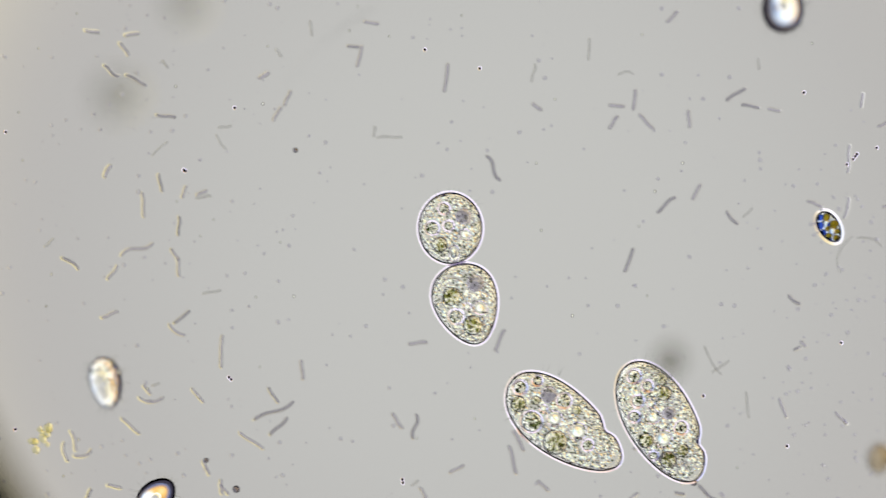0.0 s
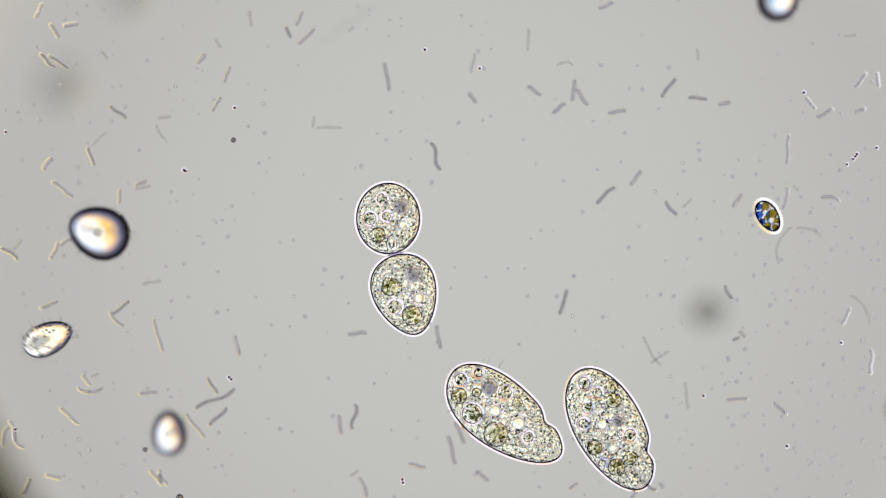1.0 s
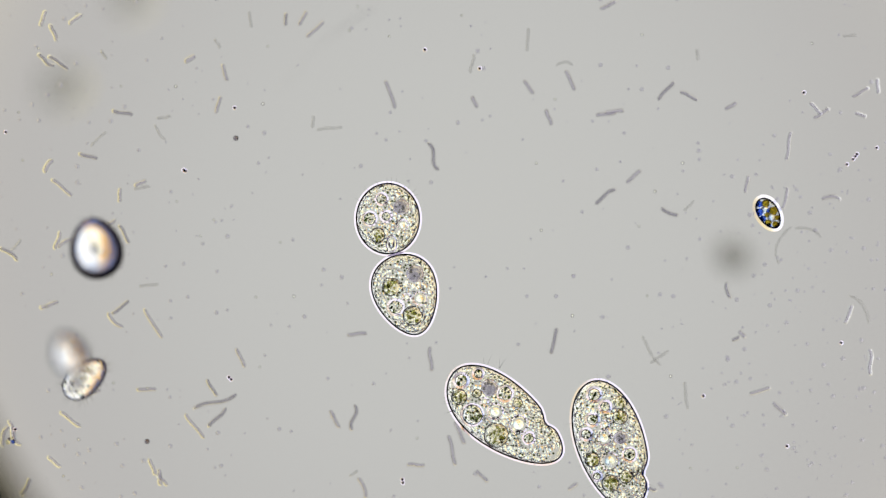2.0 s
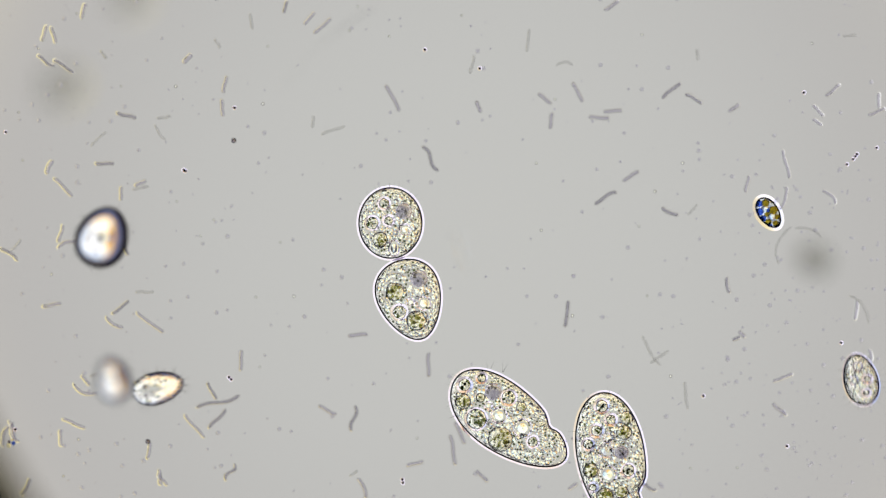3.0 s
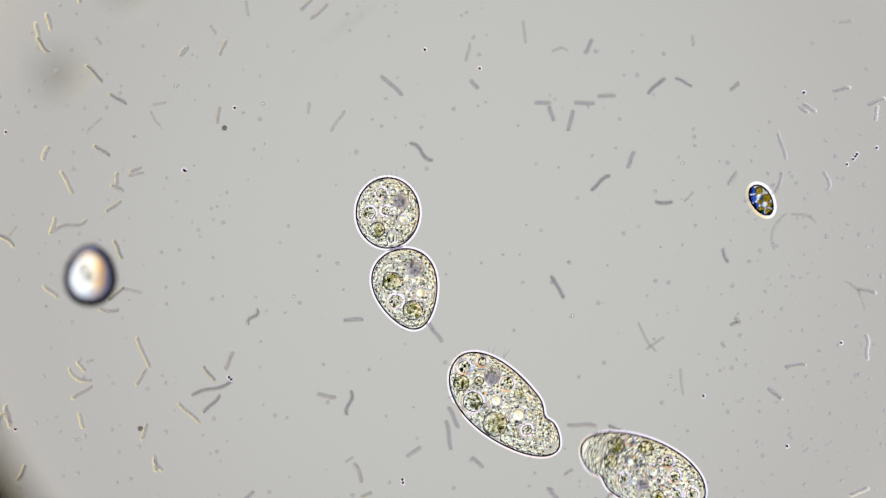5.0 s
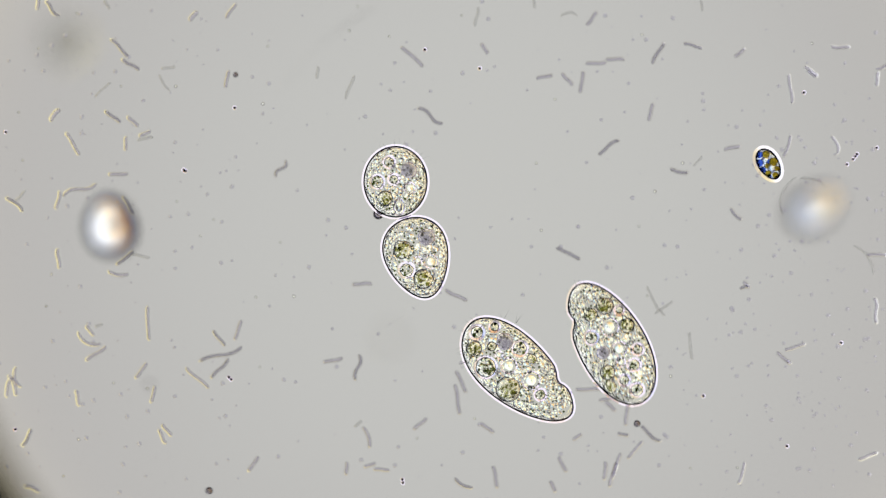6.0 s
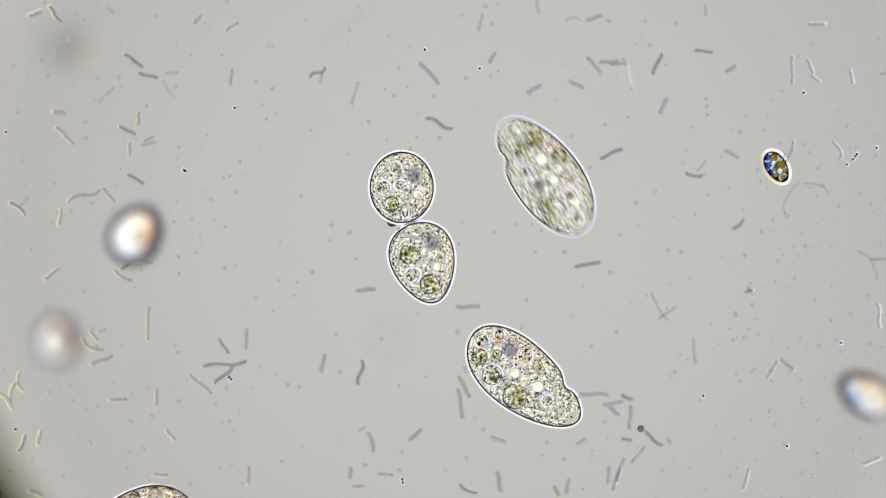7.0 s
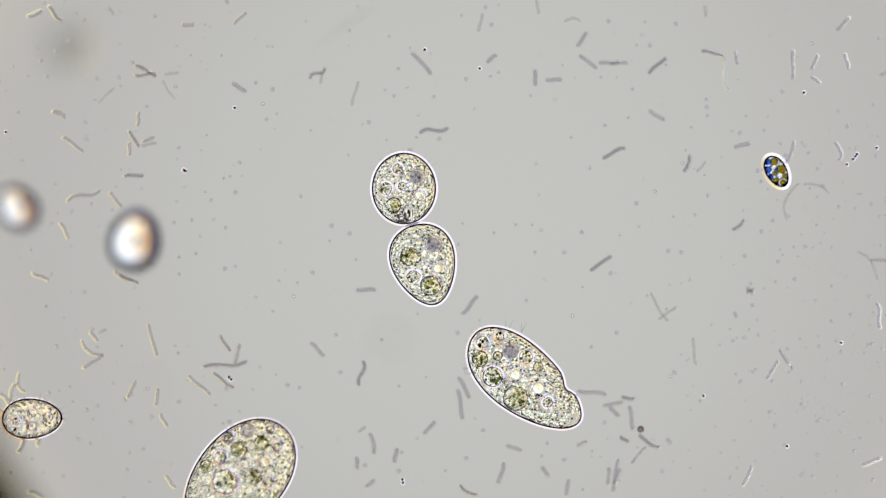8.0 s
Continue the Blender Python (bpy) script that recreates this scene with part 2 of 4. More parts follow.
# ---- the lens above: the eyepiece's stop and the dust on its glass ----
def eyepiece():
    thing = tagged(new("eyepiece"), "black eyepiece stop with dark dust specks on its glass", "eyepiece")
    z = 3.1
    k = STEP * (EYE_Z - z) / RANGE
    bm = bmesh.new()
    rows = []
    for r, h in ((1114, 0), (1096, 0.05), (1114, 0.1), (1900, 0.1), (1900, 0)):
        rows.append([bm.verts.new((r * k * math.cos(a), r * k * math.sin(a), h)) for a in (2 * math.pi * i / 180 for i in range(180))])
    for a, b in zip(rows, rows[1:] + rows[:1]):
        for i in range(180):
            bm.faces.new((a[i], b[i], b[(i + 1) % 180], a[(i + 1) % 180]))
    bmesh.ops.recalc_face_normals(bm, faces=bm.faces)
    stop = part("field_stop", bm, M_BLACK, thing, "black metal ring")
    stop.location = ((963 - 784) * k, (441 - 269) * k, z - EYE_Z)

    def speck(c, r, size, grey):
        """A dark grain with an added bright halo ring, or a pale hollow one with an added bright cone."""
        bm = bmesh.new()
        pale = grey is M_DUST_PALE
        out, thin = size * STEP * (1.1 if pale else 0.42), size * STEP * (0.28 if pale else 0.40)
        loops = []
        for i in range(14):
            a = 2 * math.pi * i / 14
            loops.append([bm.verts.new(((out + thin * math.cos(b)) * math.cos(a), (out + thin * math.cos(b)) * math.sin(a), thin * math.sin(b)))
                          for b in (2 * math.pi * j / 6 for j in range(6))])
        for a, b in zip(loops, loops[1:] + loops[:1]):
            for j in range(6):
                bm.faces.new((a[j], b[j], b[(j + 1) % 6], a[(j + 1) % 6]))
        ob = part("dust_speck", bm, grey, thing)
        ob.location = spot(c, r, DUST_Z) - eye(1.0)
        if pale:
            bm = bmesh.new()
            gem(bm, 0, 0, 0, size * STEP * 0.5, 0, 0.55, 10)
            # cone added to show the bright spot inside a pale speck
            part("bright_cone", bm, M_SHINE, ob, "clear cone added for the speck's bright middle", smooth=False)
        else:
            circle = [(size * STEP * 0.8 * math.cos(a), size * STEP * 0.8 * math.sin(a)) for a in (2 * math.pi * i / 12 for i in range(12))]
            # halo of light round the grain, made as a clear wedge ring
            part("dust_halo", collar(circle, 0.1 * STEP, size * STEP * 0.6, 0.7), M_HALO, ob, "clear ring added for the speck's bright halo", smooth=False)
    DUST_Z = 0.235
    for c, r in ((752, 88), (849, 121), (415, 191), (325, 301), (328, 303), (27, 760), (1245, 701), (1489, 607), (1393, 790), (1423, 164)):
        speck(c, r, 2.9, M_DUST)
    for c, r in ((405, 668), (409, 672), (712, 849), (713, 855), (1510, 282), (1514, 277), (1517, 273), (1499, 291), (1552, 262), (10, 234)):
        speck(c, r, 2.7, M_DUST)
    for c, r in ((465, 184), (311, 153), (139, 778), (520, 525), (1013, 559), (1187, 666), (261, 688), (91, 486), (1208, 289), (1159, 339)):
        speck(c, r, 2.2, M_DUST_PALE)
    for c, r in ((618, 55), (958, 408), (949, 289), (982, 176), (1136, 62), (1437, 77), (201, 678), (82, 542), (112, 843), (40, 284)):
        speck(c, r, 2.0, M_DUST_PALE)
    for c, r in ((33, 199), (68, 86), (136, 24), (214, 153), (313, 357), (355, 418), (378, 389), (496, 429), (840, 741), (738, 776)):
        speck(c, r, 1.8, M_DUST_PALE)
    for c, r in ((689, 65), (633, 12), (474, 82), (817, 28), (1145, 524), (1131, 401), (1305, 828), (1222, 829), (453, 526), (460, 650)):
        speck(c, r, 1.8, M_DUST_PALE)
    # a fine arched scratch in the glass
    bm = bmesh.new()
    loops = []
    for i in range(25):
        f = i / 24
        p = spot(490 + 180 * f, 165 - 155 * f + 18 * math.sin(math.pi * f) * -1, DUST_Z + 0.7) - eye(1.0)
        s = 3.5 * STEP * math.sin(math.pi * (0.06 + 0.88 * f))
        loops.append([bm.verts.new((p.x + s * 0.7 * math.cos(a), p.y + s * 0.7 * math.cos(a), p.z + s * math.sin(a))) for a in (2 * math.pi * j / 8 for j in range(8))])
    for a, b in zip(loops, loops[1:]):
        for j in range(8):
            bm.faces.new((a[j], a[(j + 1) % 8], b[(j + 1) % 8], b[j]))
    bm.faces.new(loops[0])
    bm.faces.new(loops[-1])
    bmesh.ops.recalc_face_normals(bm, faces=bm.faces)
    part("scratch", bm, M_SCRATCH, thing, "faint pale scratch")
    return thing


M_SCRATCH = lucent("scratch", (1.0, 1.0, 1.0), 0.80)
M_DUST = lucent("dust", (0.04, 0.04, 0.04), 1.1)
M_DUST_PALE = lucent("pale_dust", (0.76, 0.76, 0.76), 1.05)
lens_stop = eyepiece()


# ---- cells ----
def cell(name, label, shape, pose_row, food=(), clear=(), ring=(), nucleus=(), grains=0, hairs=0, wall=None, seed=1, group="", hair_from=-180, hair_to=180, thick=0.19, hair_long=22, edge_ring=3.4, rim=2.1):
    """A swimming or resting cell: its body, the vacuoles inside (given in the field of view at pose_row), granules and cilia."""
    rnd = random.Random(seed)
    thing = tagged(new(name), label, "cell", group)
    length, width = shape.pop("length") * STEP, shape.pop("width") * STEP
    part("body", body(length, width, thick, **shape), wall or M_CELL, thing)
    if edge_ring:
        # pellicle whose tint and slope draw the dark outline of edge refraction
        part("pellicle", body(length, width, thick, **shape, edge_ring=(0.2 * STEP, rim * STEP, 1.9)), M_PELLICLE, thing, "thin pellicle ring tinted as the dark outline", smooth=False)
        # added wedge ring, draws the optical halo outside the cell's edge
        part("halo_ring", body(length, width, thick, **shape, edge_ring=((rim + 0.4) * STEP, edge_ring * STEP, 0.85)), M_HALO, thing, "clear ring added for the bright edge halo", smooth=False)
    back = facing(*pose_row).inverted()

    def inside(c, r, lift=0.0):
        p = back @ spot(c, r, CELL_Z, pose_row[-1])
        return p.x, p.y, lift
    taken = []
    for kind, many, material in (("food_vacuole", food, M_FOOD), ("vacuole", clear, M_CLEAR), ("granular_vacuole", ring, M_RING), ("nucleus", nucleus, M_NUCLEUS)):
        for c, r, size, *slim in many:
            x, y, _ = inside(c, r)
            s = min(size * STEP, thick * 0.36)
            room = thick / 2 * 0.86 * math.sqrt(max(0.1, 1 - (2 * x / length) ** 2 - (2 * y / width) ** 2))
            flat = min(1.0, room / s)
            ob = part(kind, pill(size * STEP, flat * s * 0.8), material, thing)
            ob.location = (x, y, rnd.uniform(-0.2, 0.2) * max(0, room - s))
            if slim:
                ob.scale = (1.0, slim[0], 1.0)
            circle = [(size * STEP * math.cos(a), size * STEP * math.sin(a)) for a in (2 * math.pi * i / 32 for i in range(32))]
            if kind == "food_vacuole":
                part("membrane", collar(circle, 0.1 * STEP, rnd.uniform(0.9, 1.5) * STEP, 1.8), M_MEMBRANE, ob, "thin dark membrane", smooth=False)
            elif kind == "granular_vacuole":
                part("lining", collar(circle, -2.0 * STEP, 1.2 * STEP, 1.8), M_MEMBRANE, ob, "thin dark lining", smooth=False)
                # wide collar over the membrane, added to draw its bright focus halo
                part("membrane", collar(circle, -0.6 * STEP, rnd.uniform(3.6, 4.8) * STEP, 0.92), M_HALO, ob, "bright halo ring at the granular vacuole's membrane", smooth=False)
            elif kind == "vacuole":
                # narrow collar added for the halo of light at a clear vacuole's edge
                part("membrane", collar(circle, 0.1 * STEP, 3.0 * STEP, 0.9), M_HALO, ob, "thin bright halo ring at the vacuole's membrane", smooth=False)
            taken.append((x, y, size * STEP * (0.8 if kind == "vacuole" else 1.0) + (4 * STEP if kind == "granular_vacuole" else 0)))
            bm, drops = bmesh.new(), bmesh.new()
            many_grains = {"food_vacuole": 1.9, "granular_vacuole": 1.1, "nucleus": 0.5, "vacuole": 0.0}[kind]
            for _ in range(int(size * many_grains)):
                a, d = rnd.uniform(0, 6.283), math.sqrt(rnd.random()) * 0.76 * size * STEP
                ball(bm, d * math.cos(a), d * math.sin(a), rnd.uniform(-0.3, 0.3) * s * flat, rnd.uniform(1.3, 3.4) * STEP * min(1.0, size / 14), 1.0, 1)
            shiny = {"food_vacuole": 1.0, "granular_vacuole": 1.4}.get(kind, 0.0)
            for _ in range(int(size * shiny)):
                a, d = rnd.uniform(0, 6.283), math.sqrt(rnd.random()) * 0.8 * size * STEP
                gem(drops, d * math.cos(a), d * math.sin(a), rnd.uniform(-0.3, 0.3) * s * flat, rnd.uniform(1.4, 3.0) * STEP * min(1.0, size / 14), a, rnd.uniform(0.45, 0.75))
            if kind == "vacuole":
                # not a droplet: one added cone whose slopes give the vacuole its sheen
                gem(drops, 0, 0, 0, size * 0.62 * STEP, 0, 0.62, 24)
                shiny = 1.0
            if many_grains:
                tagged(part("contents", bm, {"food_vacuole": M_CONTENT, "nucleus": M_SHADE}.get(kind, M_GRAIN), ob, "tiny dark grains"), kind="stuff")
            else:
                bm.free()
            if shiny:
                tagged(part("droplets", drops, M_SHINE, ob, "tiny clear droplets", smooth=False), kind="stuff")
            else:
                drops.free()
    if grains:
        bm, shine = bmesh.new(), bmesh.new()
        made = 0
        for _ in range(grains * 12):
            x, y = rnd.uniform(-length, length) / 2, rnd.uniform(-width, width) / 2
            along = 2 * x / length
            side = width / 2 * (1 - shape.get("taper", 0) * along) * math.sqrt(1 - along ** 2)
            if y > 0:
                side *= (1 - shape.get("flat", 0)) * (1 - shape.get("notch", 0) * math.exp(-((along - shape.get("at", 0.3)) / shape.get("spread", 0.12)) ** 2))
            q = max((y / side) ** 2, along ** 2)
            s = rnd.choice((1.3, 1.7, 2.1, 2.6, 3.2, 4.0)) * STEP
            if q > 0.8 or any((x - a) ** 2 + (y - b) ** 2 < (k + 0.45 * s) ** 2 for a, b, k in taken):
                continue
            z = rnd.uniform(-0.5, 0.5) * thick / 2 * math.sqrt(1 - q)
            if rnd.random() < 0.24:
                ball(bm, x, y, z, min(s, 2.2 * STEP), 1.0, 1)
            else:
                gem(shine, x, y, z, s * 1.15, rnd.uniform(0, 1), rnd.uniform(0.56, 0.84))
            taken.append((x, y, s))
            made += 1
            if made >= grains:
                break
        tagged(part("granules", bm, M_GRAIN, thing, "tiny olive granules"), kind="stuff")
        tagged(part("droplets", shine, M_SHINE, thing, "tiny clear droplets", smooth=False), kind="stuff")
    if hairs:
        bm = bmesh.new()
        for i in range(hairs):
            a = radians(rnd.uniform(hair_from, hair_to))
            c, s = math.cos(a), math.sin(a)
            w = width / 2 * (1 - shape.get("taper", 0) * c)
            root = Vector((length / 2 * c * 0.97, w * s * 0.97, 0))
            way = Vector((c * w, s * length / 2, 0)).normalized()
            way.rotate(Euler((0, 0, rnd.uniform(-0.3, 0.3))))
            side = Vector((-way.y, way.x, 0)) * 0.55 * STEP
            up = Vector((0, 0, 0.55 * STEP))
            tip = root + way * hair_long * STEP * rnd.uniform(0.6, 1.1) + side * rnd.uniform(-2, 2)
            v = [bm.verts.new(p) for p in (root + side, root + up, root - side, tip)]
            for p, q in ((0, 1), (1, 2), (2, 0)):
                bm.faces.new((v[p], v[q], v[3]))
        tagged(part("cilia", bm, M_CILIA, thing, "fine clear cilia"), kind="stuff")
    return thing


round_cell = cell("daughter_cell", "round clear daughter cell packed with vacuoles and granules", dict(length=122, width=109), (687, 387, 90, CELL_Z, 1.0),
                  food=((669, 416, 12),), clear=((693, 431, 13, 0.62), (712, 398, 8)), ring=((656, 387, 11), (684, 383, 8), (676, 353, 9)),
                  nucleus=((710, 367, 14),), grains=300, hairs=14, hair_from=-60, hair_to=60, seed=2, group="dividing pair")
pear_cell = cell("daughter_cell", "pear-shaped clear daughter cell touching the round one", dict(length=142, width=108, taper=0.25), (713, 522, -73, CELL_Z, 1.0),
                 food=((687, 508, 15), (724, 558, 16)), clear=((736, 528, 10), (714, 526, 5)), ring=((695, 543, 12),), nucleus=((728, 485, 15),),
                 grains=270, seed=3, group="dividing pair")
bean_cell = cell("ciliate", "large bean-shaped clear ciliate with a notched mouth", dict(length=238, width=127, taper=0.18, notch=0.27, at=0.54, spread=0.12, flat=0.19), (896, 733, -38, CELL_Z, 1.0),
                 food=((878, 768, 21), (813, 701, 13), (844, 695, 7), (915, 713, 8)), clear=((917, 750, 14), (876, 727, 12), (857, 709, 5)),
                 ring=((836, 732, 18), (816, 672, 11), (893, 696, 12), (846, 661, 8), (935, 774, 9)), nucleus=((866, 685, 15),), grains=560, hairs=16, hair_from=120, hair_to=240, seed=4)
roaming_cell = cell("ciliate", "large bean-shaped clear ciliate swimming over the slide", dict(length=234, width=120, taper=0.09, notch=0.24, at=0.56, spread=0.12, flat=0.06), (1080, 757, -63, CELL_Z, 1.0),
                    food=((1050, 788, 12), (1087, 824, 14), (1085, 707, 12), (1082, 681, 11), (1112, 808, 11)), clear=((1064, 747, 11), (1080, 786, 14), (1062, 724, 6)),
                    ring=((1112, 769, 11), (1039, 718, 10), (1035, 674, 11), (1057, 692, 9), (1032, 745, 9), (1062, 815, 7)), nucleus=((1092, 742, 12),), grains=560, hairs=16, seed=5)
late_cell = cell("ciliate", "broad egg-shaped clear ciliate full of vacuoles", dict(length=236, width=150, taper=-0.08), (428, 852, 48, CELL_Z, 8.0),
                 food=((428, 803, 13), (467, 791, 12), (452, 850, 13), (372, 832, 11)), clear=((474, 824, 11), (440, 826, 8)), ring=((404, 858, 22), (396, 816, 11), (484, 766, 7), (410, 780, 9), (496, 797, 8), (480, 858, 9)),
                 nucleus=((444, 770, 13),), grains=640, hairs=20, seed=6, thick=0.22, wall=M_COARSE, edge_ring=3.0)


def small_cell(label, length, width, seed, wall=None, taper=0.12):
    rnd = random.Random(seed)
    k = min(length, width) / 80
    base = (784, 441, 0, CELL_Z, 1.0)
    shape = dict(length=length, width=width, taper=taper, domed=False)
    if wall:
        return cell("small_ciliate", label, shape, base, grains=34 if wall is M_BRISK else 0, hairs=48, wall=wall, seed=seed, group="small ciliates",
                    thick=width * STEP * 0.84, hair_long=20, edge_ring=0)
    rings = [(784 + x * length + rnd.uniform(-3, 3), 441 + y * width + rnd.uniform(-3, 3), rnd.uniform(7, 11) * k) for x, y in ((-0.26, 0.05), (0.0, 0.2), (0.02, -0.2), (0.28, 0.0))]
    shape["domed"] = True
    return cell("small_ciliate", label, shape, base, ring=rings[:2], clear=rings[2:], grains=90, hairs=46,
                wall=M_SMALL, seed=seed, group="small ciliates", thick=width * STEP * 0.84, hair_long=24, edge_ring=2.4, rim=2.2)


ciliate_a = small_cell("small egg-shaped clear ciliate gliding near the slide", 92, 58, 11, M_BRISK)
ciliate_b = small_cell("small oval ciliate swimming high above the slide", 110, 92, 12, M_MID)
ciliate_c = small_cell("small slim ciliate rising above the slide", 78, 60, 13, M_LENS)
ciliate_d = small_cell("small bright ciliate circling high above the slide", 92, 72, 14, M_LENS)
ciliate_e = small_cell("small pale ciliate far above the slide", 100, 72, 15, M_LENS)
ciliate_f = small_cell("small clear ciliate darting over the slide", 102, 66, 16)
ciliate_h = small_cell("small clear ciliate passing close to the slide", 88, 56, 18)
ciliate_g = small_cell("small bright ciliate leaving over the slide", 84, 70, 17, M_LENS)
brown_cell = tagged(part("drifting_cell", body(52 * STEP, 40 * STEP, 0.08, domed=False), M_BROWN), "small brown blurred cell drifting above the slide", "cell")
shade_cell = tagged(part("drifting_lump", body(0.15, 0.12, 0.1), M_SHADE), "grey lump of matter drifting above the slide", "debris")

bright_grain = tagged(part("bright_oval", body(26 * STEP, 17 * STEP, 0.04), M_BRIGHT), "small bright oval grain drifting upwards", "debris")

alga = tagged(new("alga"), "small dark blue and olive alga with a bright rim", "alga")
part("wall", body(60 * STEP, 37 * STEP, 0.085, 0.1), M_ALGA, alga)
# blue tint paints the dark fringe along the alga's edge
part("pellicle", body(60 * STEP, 37 * STEP, 0.085, 0.1, edge_ring=(-2.6 * STEP, 3.2 * STEP, 1.9)), M_ALGA_RIM, alga, "pellicle ring tinted as a dark blue outline", smooth=False)
# ring added to draw the white halo round the alga
part("halo_ring", body(60 * STEP, 37 * STEP, 0.085, 0.1, edge_ring=(0.5 * STEP, 5.2 * STEP, 0.95)), M_ALGA_HALO, alga, "clear ring added for the alga's bright halo", smooth=False)
for x, y, s in ((-17, 5, 7), (13, -8, 6), (22, 0, 5.5), (1, 9, 7.5), (1, -3, 5), (14, 8, 5)):
    bm = bmesh.new()
    ball(bm, 0, 0, 0, s * STEP, 0.8, 2)
    part("chloroplast", bm, M_PIGMENT, alga).location = (x * STEP, y * STEP, 0)

# blue bodies on one flank paint in the lens's colour fringe
for x, y, s in ((-10, -11, 7), (3, -13, 6), (-22, -4, 6), (18, -10, 5), (-4, 2, 4)):
    bm = bmesh.new()
    ball(bm, 0, 0, 0, s * STEP, 0.8, 2)
    part("chloroplast", bm, M_BLUE, alga, "deep blue body painting in the lens's colour fringe").location = (x * STEP, y * STEP, 0)
for x, y, s in ((-9, -2, 6.5), (9, 1, 7), (18, 7, 4.5), (-15, 10, 4), (2, -11, 3.5)):
    bm = bmesh.new()
    gem(bm, 0, 0, 0, s * STEP, x, 0.62)
    part("oil_drop", bm, M_SHINE, alga, "bright oil drop", smooth=False).location = (x * STEP, y * STEP, 0.004)


# ---- bacteria ----
def bacterium(length, curve, *rows, wall=None, wide=5.0, z=ROD_Z, wave=0.0, sides=8):
    """Rows: seconds, steps across and down in the field of view, turn."""
    wall = wall or M_ROD
    if not curve:
        curve = random.Random(int(rows[0][1] * 7 + length)).uniform(-0.035, 0.035)
    if not wave:
        wave = random.Random(int(rows[0][2] * 5 + length)).uniform(-0.03, 0.03)
    look_of = {"rod_wall": "grey", "dark_rod_wall": "dark grey", "faint_rod_wall": "faint pale", "bright_rod_wall": "bright white"}[wall.name]
    bend = "wavy " if abs(wave) > 0.035 else "bent " if abs(curve) > 0.08 else "straight "
    ob = part("bacterium", rod(length * STEP, wide * STEP, curve, sides, 20, wave), wall, smooth=sides > 4)
    tagged(ob, look_of + " " + bend + "rod-shaped bacterium on the glass slide", "bacterium", "bacteria on the slide")
    if wall is M_ROD or wall is M_DARK_ROD:
        # added wedge ring, its slope makes the rod's bright edge and colour fringe
        part("fringe_ring", collar(rod_rim(length * STEP, wide * STEP, curve, 20, wave), 0.1 * STEP, 2.4 * STEP, 0.9), M_FRINGE, ob, "clear ring added for the rod's bright colour fringe", smooth=False)
    t, c, r, a = rows[0]
    ob.matrix_basis = facing(c, r, a, z, t)
    if len(rows) > 1:
        # a rod looks the same after half a turn
        turned = [rows[0]]
        for row in rows[1:]:
            a = row[3]
            while a - turned[-1][3] > 90:
                a -= 180
            while a - turned[-1][3] < -90:
                a += 180
            turned.append((*row[:3], max(turned[-1][3] - 85, min(turned[-1][3] + 85, a))))
        drifting.append((ob, [(0.0, facing(*turned[0][1:], z, turned[0][0]))] + [(t, facing(c, r, a, z, t)) for t, c, r, a in turned]
                         + ([(8.0, facing(*turned[-1][1:], z, turned[-1][0]))] if turned[-1][0] < 8 else [])))
    return ob


drifting = []
D, F = M_DARK_ROD, M_FAINT
# upper field
bacterium(28, 0, (0, 163, 56, -8), (1, 70, 19, 62), (3.5, 80, 68, 75), (5.5, 68, 10, -75), (7, 62, 24, 18))
bacterium(30, 0, (0, 220, 87, -55), (1, 97, 55, -60), (3.5, 96, 62, -75))
bacterium(27, 0, (1, 126, 44, 8), (3.5, 151, 16, 85))
bacterium(36, 0.08, (0, 197, 127, -35), (1, 84, 108, -38), (3.5, 82, 108, -30), (5.5, 84, 32, -48), (7, 97, 25, -48), (8, 97, 25, -45), wall=D, wave=0.05)
bacterium(43, 0, (0, 241, 142, -28), (1, 104, 110, -32), (3.5, 124, 123, -33), (5.5, 191, 92, -48), (7, 236, 107, -36), (8, 258, 125, -28), wall=D)
bacterium(37, 0, (0, 294, 206, -8), (1, 209, 199, -37), (1.5, 213, 199, -12), (3.5, 226, 205, -20), (5.5, 214, 126, -35), (7, 262, 134, -17), (8, 257, 132, 5), wall=D)
bacterium(21, 0, (0, 468, 134, 35), (1, 357, 104, 52), (1.5, 343, 105, 30), (3.5, 333, 103, 50), (5.5, 333, 45, 50), (7, 349, 34, 48), (8, 333, 44, 3), wide=7.5)
bacterium(30, 0, (0, 509, 174, 68), (1, 402, 132, 72), (1.5, 398, 124, -65), (3.5, 399, 154, 70), (5.5, 402, 28, 65), (7, 410, 47, 38), (8, 425, 32, 45))
bacterium(30, 0, (1, 383, 185, 60), (3.5, 396, 196, -80), (5.5, 393, 160, 80), (7, 409, 136, 84), (8, 423, 155, -33))
bacterium(26, -0.08, (0, 190, 303, 60), (1, 84, 290, 50), (3.5, 89, 295, 65), (5.5, 88, 223, 65), (7, 104, 200, -10), (8, 105, 202, -25), wide=7)
bacterium(34, 0, (0, 284, 324, -78), (1, 161, 277, -70), (1.5, 150, 274, -35), (3.5, 193, 292, 0), (5.5, 187, 219, -40), (7, 225, 231, -28), (8, 237, 246, -60), wall=D)
bacterium(22, 0, (0, 625, 83, -5), (1, 510, 57, -65), (3.5, 506, 8, 75), wall=D)
bacterium(28, 0, (0, 657, 41, -8), (1, 530, 33, 70), (3.5, 551, 32, 48))
bacterium(40, 0, (0, 637, 100, 78), (1, 543, 65, 45), (3.5, 574, 45, 42))
bacterium(30, 0, (1, 443, 33, -82), (3.5, 446, 38, -80), wall=F)
bacterium(20, 0, (1, 386, 77, -60), wall=F)
